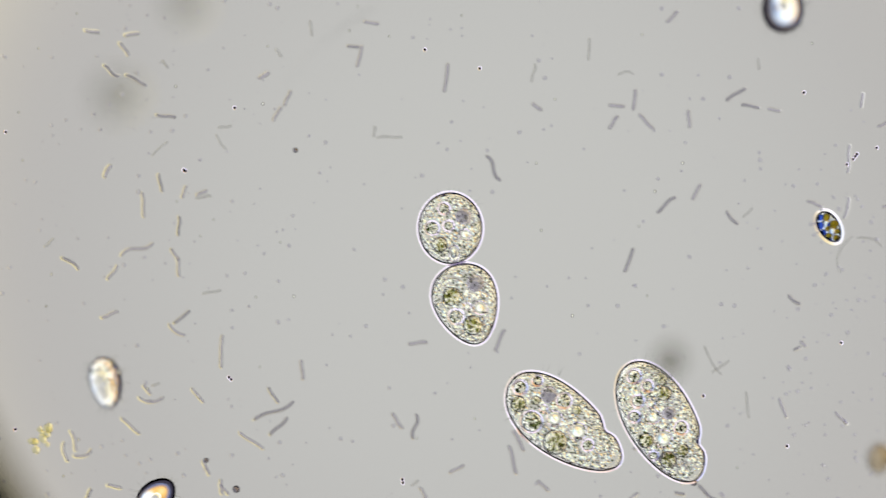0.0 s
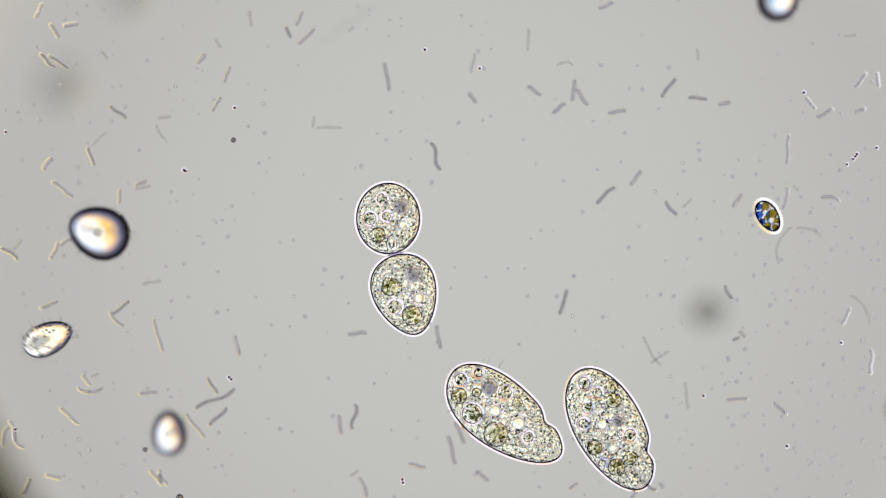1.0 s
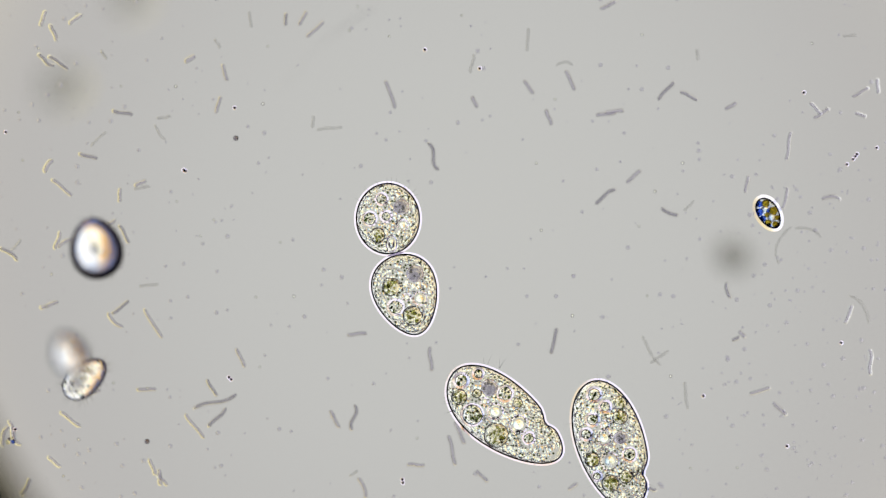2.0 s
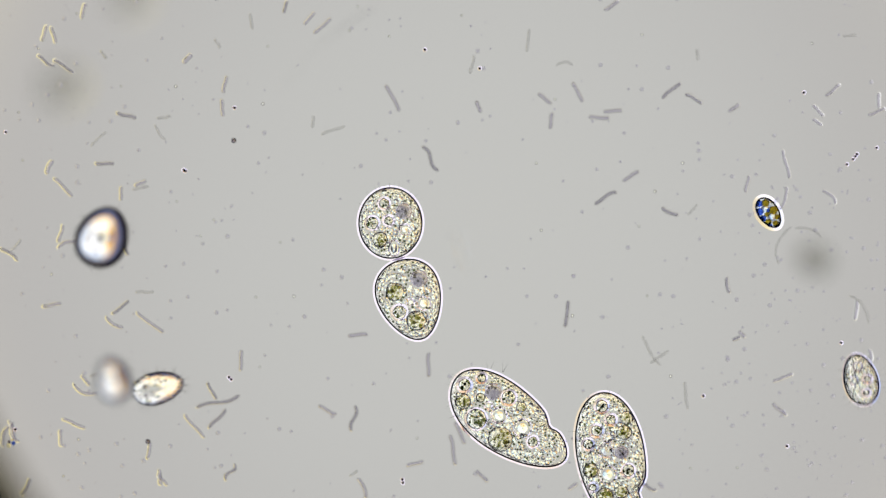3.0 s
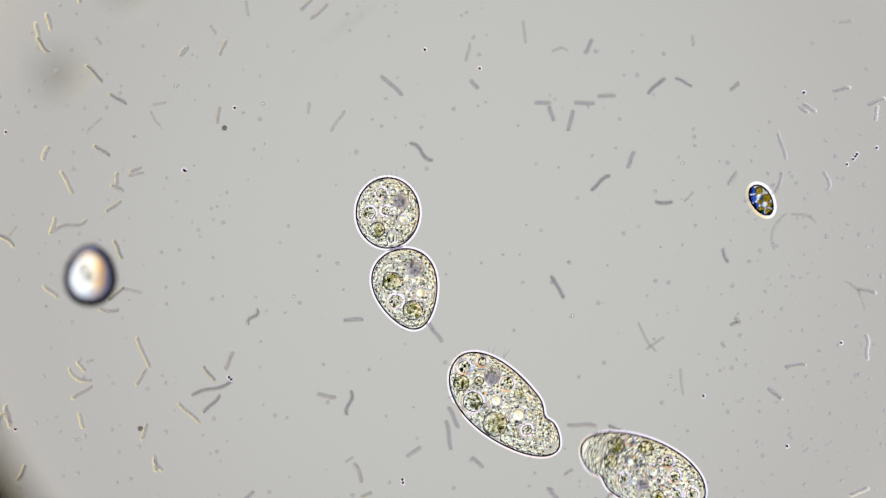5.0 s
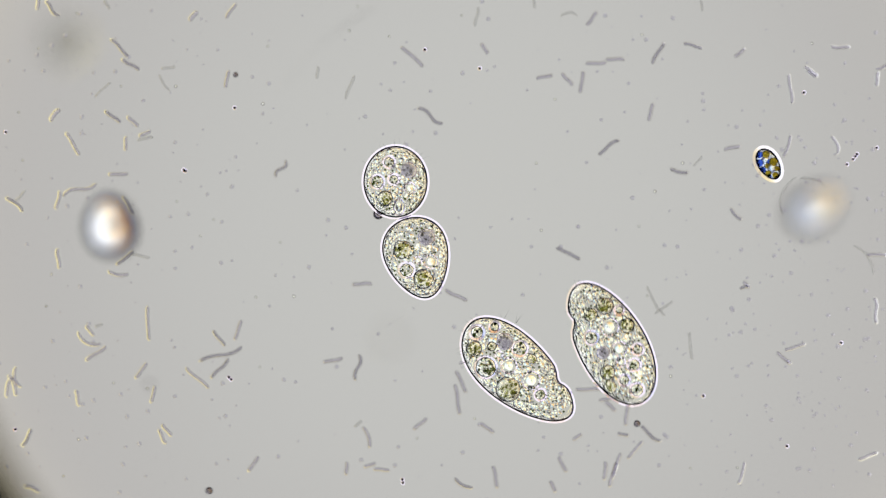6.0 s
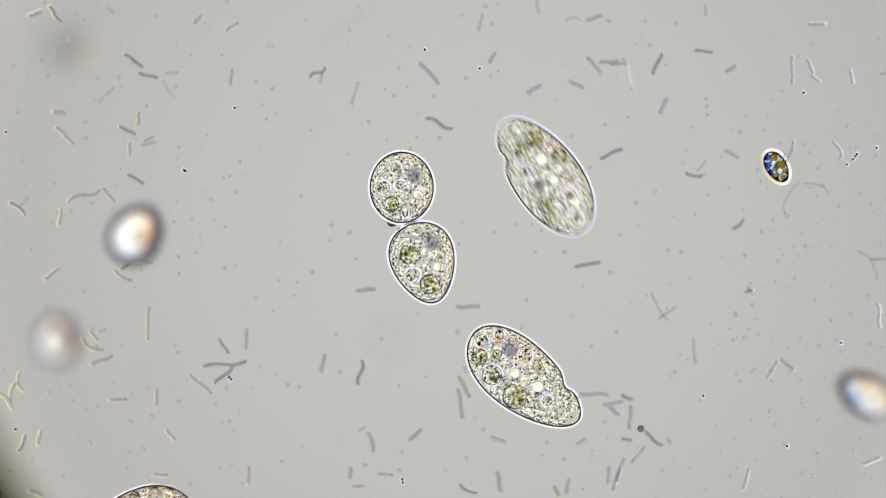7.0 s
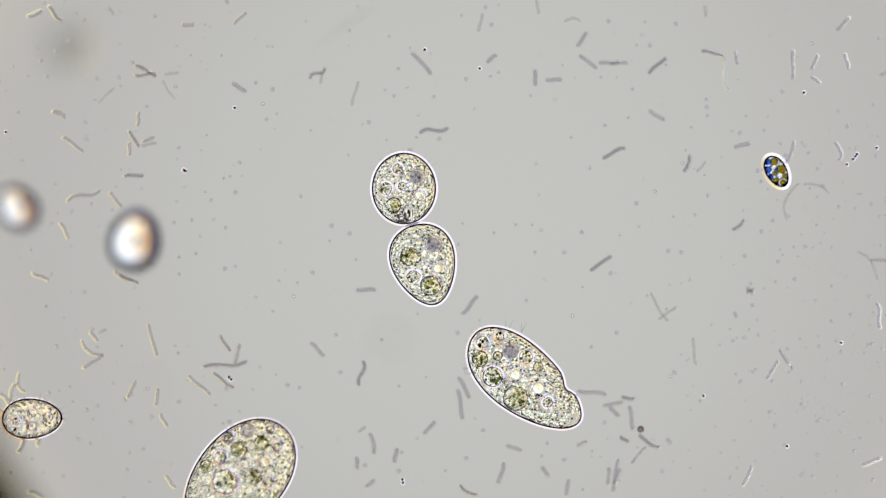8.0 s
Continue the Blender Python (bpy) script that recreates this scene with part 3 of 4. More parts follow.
bacterium(20, 0, (1, 185, 97, -55), (7, 196, 18, -60), wall=F)
bacterium(40, 0, (1, 175, 246, 43), wall=F, wide=4)
bacterium(34, 0.08, (1, 283, 235, -55), wall=F, wide=4)
bacterium(26, 0, (1, 291, 208, 10), wall=F)
bacterium(52, 0, (0, 790, 138, 82), (1, 685, 136, -80), (1.5, 688, 159, -75), (3.5, 697, 173, -57), (5.5, 707, 106, -40), (7, 760, 130, -48), (8, 746, 112, -48))
bacterium(21, 0, (0, 950, 190, -38), (1, 836, 174, -55), (3.5, 849, 190, -70), (5.5, 846, 99, -45), (7, 871, 103, 60), (8, 870, 104, 40))
bacterium(52, 0, (0, 873, 298, -60), (1, 771, 277, -70), (1.5, 769, 277, -72), (3.5, 760, 283, -50), (5.5, 752, 222, -35), (6.5, 770, 211, -28), (7, 777, 219, -20), (8, 768, 231, 10), wall=D, wave=0.07)
bacterium(28, 0, (0, 1091, 188, -3), (1, 945, 161, -35), (1.5, 929, 151, -55), (3.5, 971, 185, -28), (5.5, 965, 142, 8), (7, 945, 158, 32), (8, 947, 138, -87))
bacterium(28, 0, (0, 1085, 217, 55), (1, 989, 192, 38), (1.5, 970, 200, -65), (3.5, 978, 215, 75), (5.5, 987, 155, -60), (7, 1020, 150, -28), (8, 980, 142, 0))
bacterium(38, 0, (1, 1015, 160, 83), (1.5, 1006, 140, -72), (3.5, 1026, 180, -62), (5.5, 1015, 172, 68), (7, 1051, 115, -48), (8, 1041, 110, -38))
bacterium(36, 0, (0, 1143, 216, -45), (1, 1029, 172, -55), (1.5, 1075, 193, 12), (3.5, 1054, 208, -5), (5.5, 1040, 133, 2), (7, 1078, 110, 5))
bacterium(30, -0.2, (1, 1000, 112, 0), wall=F)
bacterium(42, 0, (1, 935, 70, 88), (3.5, 936, 72, 85), (5.5, 935, 10, -80), wall=F)
bacterium(35, 0, (1, 837, 112, 80), (5.5, 835, 45, 80), wall=F)
bacterium(46, 0, (1, 582, 226, 2), (7, 628, 165, 75), wall=F, wide=5)
bacterium(22, 0, (1, 555, 216, 85), wall=F, wide=5)
bacterium(30, 0, (0, 1190, 30, 45), (1, 1073, 10, 22), (3.5, 1085, 10, 40), (5.5, 1040, 52, 65), (7, 1052, 32, 18), (8, 1030, 70, 55))
bacterium(43, 0, (0, 1302, 167, 33), (1, 1183, 155, 53), (1.5, 1176, 161, 52), (3.5, 1191, 159, 38), (5.5, 1160, 108, 50), (6.5, 1166, 104, 65), (7, 1163, 113, 65), (8, 1163, 116, 42), wall=D)
bacterium(34, 0, (0, 1328, 188, -8), (1, 1235, 174, -3), (1.5, 1217, 169, -20), (3.5, 1231, 175, -28), (5.5, 1215, 96, -20), (7, 1246, 91, -4), (8, 1258, 93, -10), wall=D)
bacterium(24, 0, (0, 1370, 195, -8), (1, 1283, 183, 18), (3.5, 1302, 191, 38), (5.5, 1308, 102, 45), (7, 1294, 122, 32), (8, 1303, 102, -80))
bacterium(32, 0, (0, 1219, 211, -87), (1, 1092, 198, 8), (8, 1095, 112, 0))
bacterium(28, 0, (0, 1525, 178, 85), (1, 1434, 183, -48), (3.5, 1449, 198, -42), (5.5, 1433, 145, -28), (7, 1434, 118, -65), (8, 1442, 110, 70))
bacterium(33, 0, (1, 1460, 201, 27), (1.5, 1450, 211, 28), (3.5, 1485, 150, 40), (5.5, 1495, 116, 0), (7, 1445, 43, -3), (8, 1492, 43, 45))
bacterium(33, 0, (1, 1523, 143, 52), (1.5, 1516, 149, 40), (3.5, 1559, 204, 20))
bacterium(26, 0, (1, 1553, 142, -85), (5.5, 1557, 156, 80), (7, 1507, 137, -82), (8, 1498, 108, -75))
bacterium(20, 0, (1, 1522, 196, 25), (1.5, 1540, 198, 0), (3.5, 1430, 218, -33))
bacterium(52, 0, (1, 1394, 265, 85), (1.5, 1396, 252, 75), (3.5, 1391, 297, -72), (5.5, 1391, 195, -78), (7, 1402, 125, 88), (8, 1403, 115, 88))
bacterium(22, 0, (1, 1235, 97, -85), wall=F)
bacterium(26, 0, (1, 1505, 63, 5), wall=F)
# middle field
bacterium(64, 0.0, (1, 135, 424, 22), (3.5, 132, 428, 20), (5.5, 132, 350, 20), (7, 148, 346, 22), (8, 148, 346, 20), wave=0.07)
bacterium(32, 0.05, (0, 200, 483, 55), (1, 97, 445, 68), (3.5, 110, 411, 75), (7, 107, 385, 86), (8, 115, 408, -60))
bacterium(46, 0, (0, 254, 363, -85), (1, 111, 335, -36), (3.5, 116, 330, -48), (5.5, 128, 278, -62), (7, 115, 240, -42), (8, 130, 256, -35))
bacterium(24, 0, (0, 326, 340, 68), (1, 212, 348, 82), (3.5, 216, 341, 87))
bacterium(38, -0.09, (1, 18, 448, -35), (3.5, 18, 448, -35), (5.5, 19, 376, -38), (7, 32, 368, -40), wall=D)
bacterium(30, 0, (1, 253, 332, 8), (3.5, 250, 332, 10), wall=F)
bacterium(36, 0.12, (0, 312, 586, -35), (1, 205, 566, -46), (3.5, 202, 573, -25), (5.5, 200, 502, 0), (7, 217, 490, -30))
bacterium(60, 0, (0, 392, 622, 87), (1, 280, 594, -74), (1.5, 275, 575, -68), (3.5, 265, 570, -32), (5.5, 258, 590, -80), (7, 262, 573, 88), (8, 270, 602, -75))
bacterium(35, 0, (1, 268, 500, 12), (5.5, 240, 468, -10), wall=F)
bacterium(44, -0.06, (1, 1071, 345, 40), (3.5, 1072, 349, 28), (5.5, 1068, 274, 40), (7, 1082, 272, 22), (8, 1086, 270, 25), wall=D)
bacterium(32, 0, (0, 1232, 340, 60), (1, 1125, 315, 52), (3.5, 1116, 311, 30), (5.5, 1131, 228, 75), (6.5, 1168, 190, 70), (7, 1174, 187, 62), (8, 1162, 205, -30))
bacterium(32, 0.08, (1, 1187, 370, -48), (1.5, 1184, 377, -25), (3.5, 1186, 375, -22), (5.5, 1181, 315, 3), (6.5, 1224, 313, -30), (7, 1228, 311, -10), (8, 1217, 290, 70), wall=D)
bacterium(26, 0, (1, 1216, 360, 45), (3.5, 1228, 372, 50), wall=F, wide=4)
bacterium(30, 0, (0, 1442, 361, -20), (1, 1305, 355, 55), (1.5, 1320, 327, 80), (3.5, 1323, 325, 75), (5.5, 1294, 273, 40), (7, 1296, 273, -25), (8, 1314, 257, 15))
bacterium(40, 0.06, (1, 1391, 352, 76), (7, 1400, 268, 70))
bacterium(34, -0.15, (1, 1470, 350, -12), (1.5, 1471, 350, 5), (3.5, 1470, 345, -62), (5.5, 1471, 271, -75), (7, 1484, 265, -66), (8, 1485, 267, -75))
bacterium(28, 0.1, (0, 1405, 532, -35), (1, 1288, 518, -60), (3.5, 1288, 498, -80), (6.5, 1308, 386, -25), (7, 1308, 398, 42), wall=D)
bacterium(34, 0, (0, 470, 1010, 60), (5.5, 470, 420, 60), (6.5, 533, 197, 48), (7, 562, 129, 36), wall=D, wave=0.12)
bacterium(34, 0, (1, 1497, 560, 65), (3.5, 1524, 545, -85), (5.5, 1542, 466, 0))
bacterium(64, -0.15, (1, 1527, 545, -55), wall=F, wide=5)
bacterium(72, -0.2, (1, 1382, 432, 72), wall=F, wide=4.5)
bacterium(50, -0.15, (1, 1433, 408, -20), wall=F, wide=4.5)
bacterium(46, 0, (0, 1113, 461, 70), (0.5, 1009, 473, 88), (1, 997, 535, 73), (1.5, 975, 614, 75), (3.5, 1009, 540, 88), (5.5, 991, 460, -45), (7, 1040, 468, 10), (8, 1063, 466, 35), wall=D)
bacterium(34, 0, (1, 87, 540, 20), (5.5, 98, 468, -60), (7, 92, 485, 35), (8, 72, 490, -25))
bacterium(36, 0, (0, 317, 400, 88), (1, 222, 396, -60), (5.5, 216, 395, -65), (7, 240, 317, -27), (8, 237, 311, 2), wall=D)
bacterium(34, 0, (0, 316, 473, -87), (1, 190, 410, -10), (3.5, 199, 394, 45), (5.5, 209, 317, 25), (7, 192, 345, -45), (8, 205, 354, -50))
bacterium(26, 0, (3.5, 202, 433, -60), (5.5, 222, 252, -25), (7, 245, 210, 85))
bacterium(22, 0, (7, 263, 246, 25))
bacterium(26, 0.05, (0, 87, 430, 40), (1, 30, 434, 45), wall=F)
# lower field
bacterium(36, 0, (0, 535, 655, -85), (1, 420, 612, -78), (1.5, 425, 625, -60), (3.5, 428, 640, 75), (5.5, 410, 597, 65), (7, 436, 600, 85), (8, 420, 627, 75))
bacterium(80, 0, (0, 485, 728, 25), (1, 381, 707, 27), (1.5, 380, 711, 22), (3.5, 388, 711, 16), (5.5, 382, 640, 22), (7, 398, 645, 8), wall=D, wave=0.04)
bacterium(34, 0, (1, 376, 683, -58), (3.5, 376, 692, -63), (5.5, 378, 612, -50), (7, 396, 613, -57), (8, 398, 608, -58), wall=D)
bacterium(46, 0, (1, 386, 738, 45), (3.5, 386, 741, 48), (5.5, 381, 667, 48), (7, 396, 665, 42), (8, 395, 674, -35), wall=D, wave=0.03)
bacterium(54, 0, (0, 445, 780, -35), (1, 346, 754, -53), (5.5, 341, 683, -42), (7, 355, 680, -41), (8, 353, 682, -42))
bacterium(46, 0.2, (1, 160, 692, 0), (3.5, 149, 692, -25), (7, 162, 613, -30), (8, 160, 620, -35))
bacterium(22, 0, (1, 153, 673, -48))
bacterium(16, 0, (1, 168, 664, 20), wall=F)
bacterium(34, 0, (0, 350, 700, -50), (1, 263, 696, 5), (3.5, 257, 676, -6), (5.5, 258, 640, 70), (7, 210, 708, 3), (8, 233, 690, 65))
bacterium(44, 0, (1, 124, 737, -40), (3.5, 137, 750, -10), (5.5, 158, 640, 38), (7, 180, 638, 22), (8, 165, 640, 35))
bacterium(28, 0, (1, 95, 844, -10), (3.5, 118, 767, 88), (5.5, 155, 697, -70), (7, 70, 775, 78))
bacterium(30, 0, (0, 365, 828, -65), (1, 275, 843, -50), (3.5, 264, 790, 72), (5.5, 263, 715, 70), (7, 277, 703, 88), (8, 278, 703, 80))
bacterium(36, 0.12, (0, 115, 800, -80), (1, 8, 772, 72))
bacterium(36, 0.2, (0, 148, 805, 20), (1, 30, 780, -60), (7, 35, 677, -75))
bacterium(38, -0.1, (5.5, 22, 690, -75), (7, 12, 708, -50))
bacterium(26, 0, (7, 302, 770, -52), (8, 290, 744, -62))
bacterium(34, 0.06, (5.5, 45, 790, 60), (7, 40, 785, 65), wall=D)
bacterium(28, 0, (5.5, 282, 772, -85), (7, 284, 841, 0), (8, 302, 853, -50))
bacterium(32, 0, (5.5, 445, 832, 45), (7, 440, 842, 88))
bacterium(28, -0.1, (7, 63, 873, -18))
bacterium(38, 0, (7, 228, 466, 38), (8, 228, 494, -25), wall=D)
bacterium(34, 0, (1, 632, 590, 4), (3.5, 635, 592, 3), (5.5, 632, 517, 0), (7, 648, 513, 3), (8, 648, 513, 0))
bacterium(42, 0, (0, 884, 602, 65), (0.5, 797, 570, 80), (1, 776, 597, 98), (3.5, 759, 645, 88), (5.5, 788, 534, -40), (7, 828, 543, 0), (8, 832, 540, 50))
bacterium(46, 0, (1, 627, 738, 83), (3.5, 627, 740, 80), (5.5, 625, 665, 80), (7, 638, 660, 82), (8, 640, 661, 80), wall=D, wave=0.07)
bacterium(34, 0, (0, 703, 745, -55), (1, 602, 752, -80), (3.5, 578, 722, -15), (5.5, 586, 653, -5), (7, 572, 643, 82), (8, 562, 618, -45))
bacterium(54, 0, (1, 800, 797, -75), (3.5, 803, 795, -80), (5.5, 801, 722, -80), (7, 815, 715, -80), wave=0.02)
bacterium(42, 0, (0, 918, 780, -62), (1, 814, 766, -66), (3.5, 815, 765, -65), (5.5, 808, 690, -65), (7, 822, 685, -62))
bacterium(30, 0, (0, 808, 830, 30), (1, 738, 824, -12), (3.5, 735, 819, 25), (5.5, 740, 757, 40), (7, 735, 770, 45), (8, 760, 757, 50))
bacterium(38, -0.1, (1, 644, 862, -70), (3.5, 644, 862, -68), (5.5, 642, 788, -72), (7, 658, 783, -75), (8, 660, 785, -80))
bacterium(18, 0, (1, 627, 838, 35), wall=F)
bacterium(28, 0, (5.5, 852, 770, -45), (7, 882, 778, -20), (8, 910, 793, -20))
bacterium(40, 0, (7, 883, 853, -78), (8, 887, 838, 75))
bacterium(36, 0.12, (5.5, 810, 872, -30), (7, 828, 868, -28), (8, 828, 870, -30), wall=D)
bacterium(22, 0, (7, 620, 838, 88), (8, 632, 820, -85))
bacterium(21, 0, (5.5, 655, 828, 25), (7, 634, 861, 8), (8, 655, 856, 45))
bacterium(27, 0, (7, 682, 840, -3), (8, 700, 807, 80))
bacterium(18, 0, (7, 1028, 782, 35), (8, 1030, 785, 25))
bacterium(30, 0, (5.5, 985, 826, -50), (7, 1004, 862, 80))
bacterium(22, 0, (7, 985, 870, -65), (8, 965, 835, -55))
bacterium(38, 0, (0, 1385, 722, -70), (1, 1305, 707, 3), (3.5, 1401, 663, 20), (5.5, 1414, 610, 3), (7, 1367, 654, 58))
bacterium(33, 0, (1, 1381, 723, -45), (3.5, 1380, 724, -40), (5.5, 1378, 648, -40), (7, 1393, 645, -42), (8, 1388, 632, -58))
bacterium(46, 0, (1, 1541, 640, -88), (3.5, 1541, 640, -85), (5.5, 1541, 565, -85), (7, 1555, 558, -82), wave=0.05)
bacterium(15, 0, (1, 1303, 600, 25), (8, 1328, 515, 20), wall=D)
bacterium(16, 0, (1, 1314, 592, -45))
bacterium(50, 0, (1, 1215, 700, -83), wall=F, wide=5)
bacterium(62, 0.06, (1, 1152, 622, -58), wall=F, wide=4.5)
bacterium(40, 0, (1, 1168, 632, 35), wall=F, wide=4.5)
bacterium(52, 0, (7, 1052, 698, -3), (8, 1048, 695, -8))
bacterium(36, 0, (7, 1085, 714, 12))
bacterium(24, 0.08, (7, 1110, 704, -20), (8, 1112, 705, -8), wall=D)
bacterium(44, 0, (7, 1115, 740, 88), (8, 1117, 740, -80))
bacterium(44, 0.08, (7, 1157, 778, -38), (8, 1148, 783, -30), wall=D)
bacterium(19, 0, (7, 1109, 778, -15), (8, 1105, 778, -35), wall=D)
bacterium(40, 0, (7, 1130, 805, 50))
bacterium(46, 0, (7, 1097, 833, 72), (8, 1090, 835, 80))
bacterium(32, 0, (7, 1077, 842, 88))
bacterium(24, 0, (7, 1087, 728, -42))
bacterium(40, 0, (5.5, 1304, 851, 75), (7, 1320, 849, 75), (8, 1323, 842, 65))
bacterium(36, 0, (7, 1542, 816, 20))
bacterium(44, 0, (5.5, 1075, 855, 75))
spirillum = bacterium(66, 0, (1, 880, 380, -55), wall=M_BRIGHT, wide=5.5, wave=0.06, z=0.06, sides=4)


# ---- dirt, beads and fine matter ----
def lump(name, label, radius, c, r, material, z, t=1.0, seed=1, fine=2, rough=0.25):
    rnd = random.Random(seed)
    bm = bmesh.new()
    ball(bm, 0, 0, 0, radius * STEP, 0.8, 3 if material is M_BEAD else fine)
    for v in bm.verts:
        v.co *= 1 + rnd.uniform(-rough, rough) * (0.15 if material is M_BEAD else 0.5)
    ob = part(name, bm, material)
    ob.location = spot(c, r, z, t)
    return tagged(ob, label, "debris")


lump("dirt_spot", "grey dirt stuck under the glass slide", 44, 110, 152, M_GREY, -3.07, seed=4, rough=0.4)
lump("dirt_spot", "grey dirt stuck under the glass slide", 40, 232, -6, M_GREY, -3.07, seed=5, rough=0.4)
low_bead = lump("bead", "small dark shiny bead adrift over the slide", 4.5, 257, 796, M_BEAD, 0.03, seed=7)
edge_bead = lump("bead", "dark shiny bead rolling over the slide", 6.5, 318, 880, M_BEAD, 0.04, seed=8)
lump("bead", "small dark shiny bead on the slide", 6, 1134, 759, M_BEAD, 0.03, t=7.0, seed=9)
loose_bead = lump("bead", "small dark shiny bead adrift over the slide", 4.5, 412, 249, M_BEAD, 0.03, seed=10)
caught_bead = lump("bead", "small dark bead drifting towards the dividing cells", 9.5, 678, 389, M_BEAD, 0.06, t=6.5, seed=12)
clump = tagged(new("yellow_clump"), "loose clump of yellow matter on the slide", "debris")
rnd = random.Random(21)
for i in range(11):
    bm = bmesh.new()
    ball(bm, 0, 0, 0, rnd.uniform(4, 9) * STEP, 0.7, 2)
    for v in bm.verts:
        v.co *= rnd.uniform(0.75, 1.2)
    part("flake", bm, M_YELLOW, clump).location = spot(-40 + rnd.uniform(-20, 20), 760 + rnd.uniform(-20, 20), 0.02)

fleck = tagged(new("fleck"), "tiny blue and yellow fleck of matter on the slide", "debris")
for dx, dy, size, stuff_of in ((-5, 2, 4.5, M_YELLOW), (4, -1, 4.0, M_BLUE), (0, 6, 3.0, M_BEAD), (6, 5, 2.5, M_YELLOW)):
    bm = bmesh.new()
    ball(bm, 0, 0, 0, size * STEP, 0.7, 2)
    part("flake", bm, stuff_of, fleck).location = (dx * STEP, dy * STEP, 0)

rnd = random.Random(31)
bm = bmesh.new()
for i in range(700):
    if i < 380:
        c, r = rnd.uniform(-120, 1600), rnd.uniform(-30, 990)
    elif i < 510:
        c, r = rnd.gauss(160, 160), rnd.uniform(-30, 960)
    else:
        c, r = rnd.gauss(1440, 110), rnd.uniform(300, 960)
    p = spot(c, r, 0.01)
    ball(bm, p.x, p.y, rnd.uniform(0.006, 0.05), rnd.choice((1.5, 1.9, 2.4, 3.0, 3.7, 4.5)) * STEP, 0.5, 1)
tagged(part("fine_debris", bm, M_FAINT_DOT), "scattered fine grey particles on the slide", "debris", kind="stuff")


def motions():
    walk(lens_stop, [(t, Matrix.Translation(eye(t))) for t, *_ in DRIFT])
    z = CELL_Z
    walk(round_cell, swim([(0, 797, 404, 90, z), (0.5, 704, 383, 90, z), (1, 687, 387, 90, z), (1.5, 685, 387, 90, z), (3, 691, 395, 90, z), (3.5, 692, 402, 90, z), (4, 690, 399, 90, z),
                      (4.2, 686, 393, 90, z), (5.3, 688, 363, 90, z), (5.5, 693, 333, 90, z), (6, 700, 322, 90, z), (6.5, 710, 329, 90, z), (7, 711, 332, 90, z), (7.5, 711, 332, 90, z), (8, 715, 334, 90, z)]))
    walk(pear_cell, swim([(0, 826, 539, -73, z), (0.5, 733, 517, -73, z), (1, 718, 522, -73, z), (1.5, 717, 522, -73, z), (3, 726, 531, -73, z), (3.5, 727, 537, -73, z), (4, 724, 535, -73, z),
                     (4.2, 719, 529, -73, z), (5.3, 723, 497, -74, z), (5.5, 729, 467, -74, z), (6, 739, 457, -74, z), (6.5, 749, 464, -74, z), (7, 750, 466, -74, z), (8, 751, 469, -74, z)]))
    walk(bean_cell, swim([(0, 1001, 747, -38, z), (0.5, 909, 730, -38, z), (1, 896, 733, -38, z), (1.5, 895, 733, -38, z), (3.5, 906, 742, -37, z), (4, 903, 741, -38, z), (4.2, 898, 735, -39, z),
                     (5.3, 899, 701, -43, z), (5.5, 907, 669, -43, z), (6, 920, 655, -42, z), (6.5, 928, 666, -40, z), (7, 931, 667, -40, z), (8, 932, 670, -40, z)]))
    walk(roaming_cell, swim([(0, 1172, 747, -60, z), (0.5, 1089, 738, -60, z), (1, 1082, 760, -61, z), (1.5, 1082, 768, -65, z), (2.2, 1084, 795, -74, z), (3, 1084, 812, -80, z), (3.5, 1092, 842, -88, z), (4.0, 1088, 853, -92, z),
                        (4.2, 1085, 857, -96, z), (4.6, 1112, 880, -145, z), (5.0, 1138, 832, -205, z), (5.3, 1107, 768, -236, z), (5.5, 1092, 695, -236, z), (5.7, 1100, 654, -238, z), (5.9, 1086, 626, -240, z),
                        (6.1, 1074, 590, -242, z), (6.3, 1060, 550, -243, z), (6.5, 1050, 520, -242, z), (6.7, 1038, 460, -240, z), (6.9, 998, 367, -234, z), (7.0, 963, 312, -234, z), (7.1, 937, 267, -236, z),
                        (7.3, 913, 206, -240, z), (7.5, 882, 103, -244, z), (7.7, 850, 10, -250, z), (8.0, 835, -150, -255, z)]))
    walk(late_cell, swim([(0, 60, 1260, 30, z), (6.2, 120, 1055, 30, z), (6.9, 219, 961, 32, z), (7.1, 255, 945, 34, z), (7.3, 284, 921, 38, z), (7.5, 316, 901, 42, z), (7.7, 373, 883, 46, z), (8, 423, 846, 48, z)]))
    walk(alga, swim([(0, 1467, 402, -58, 0.07), (0.5, 1373, 382, -58, 0.07), (1, 1359, 383, -58, 0.07), (1.5, 1359, 380, -58, 0.07), (3, 1360, 377, -56, 0.07), (3.5, 1361, 379, -56, 0.07), (4, 1358, 376, -57, 0.07),
                (4.2, 1352, 369, -58, 0.07), (5.3, 1348, 340, -60, 0.07), (5.5, 1352, 306, -62, 0.07), (6, 1360, 291, -58, 0.07), (6.5, 1369, 297, -58, 0.07), (7, 1374, 296, -58, 0.07), (8, 1374, 304, -60, 0.07)]))
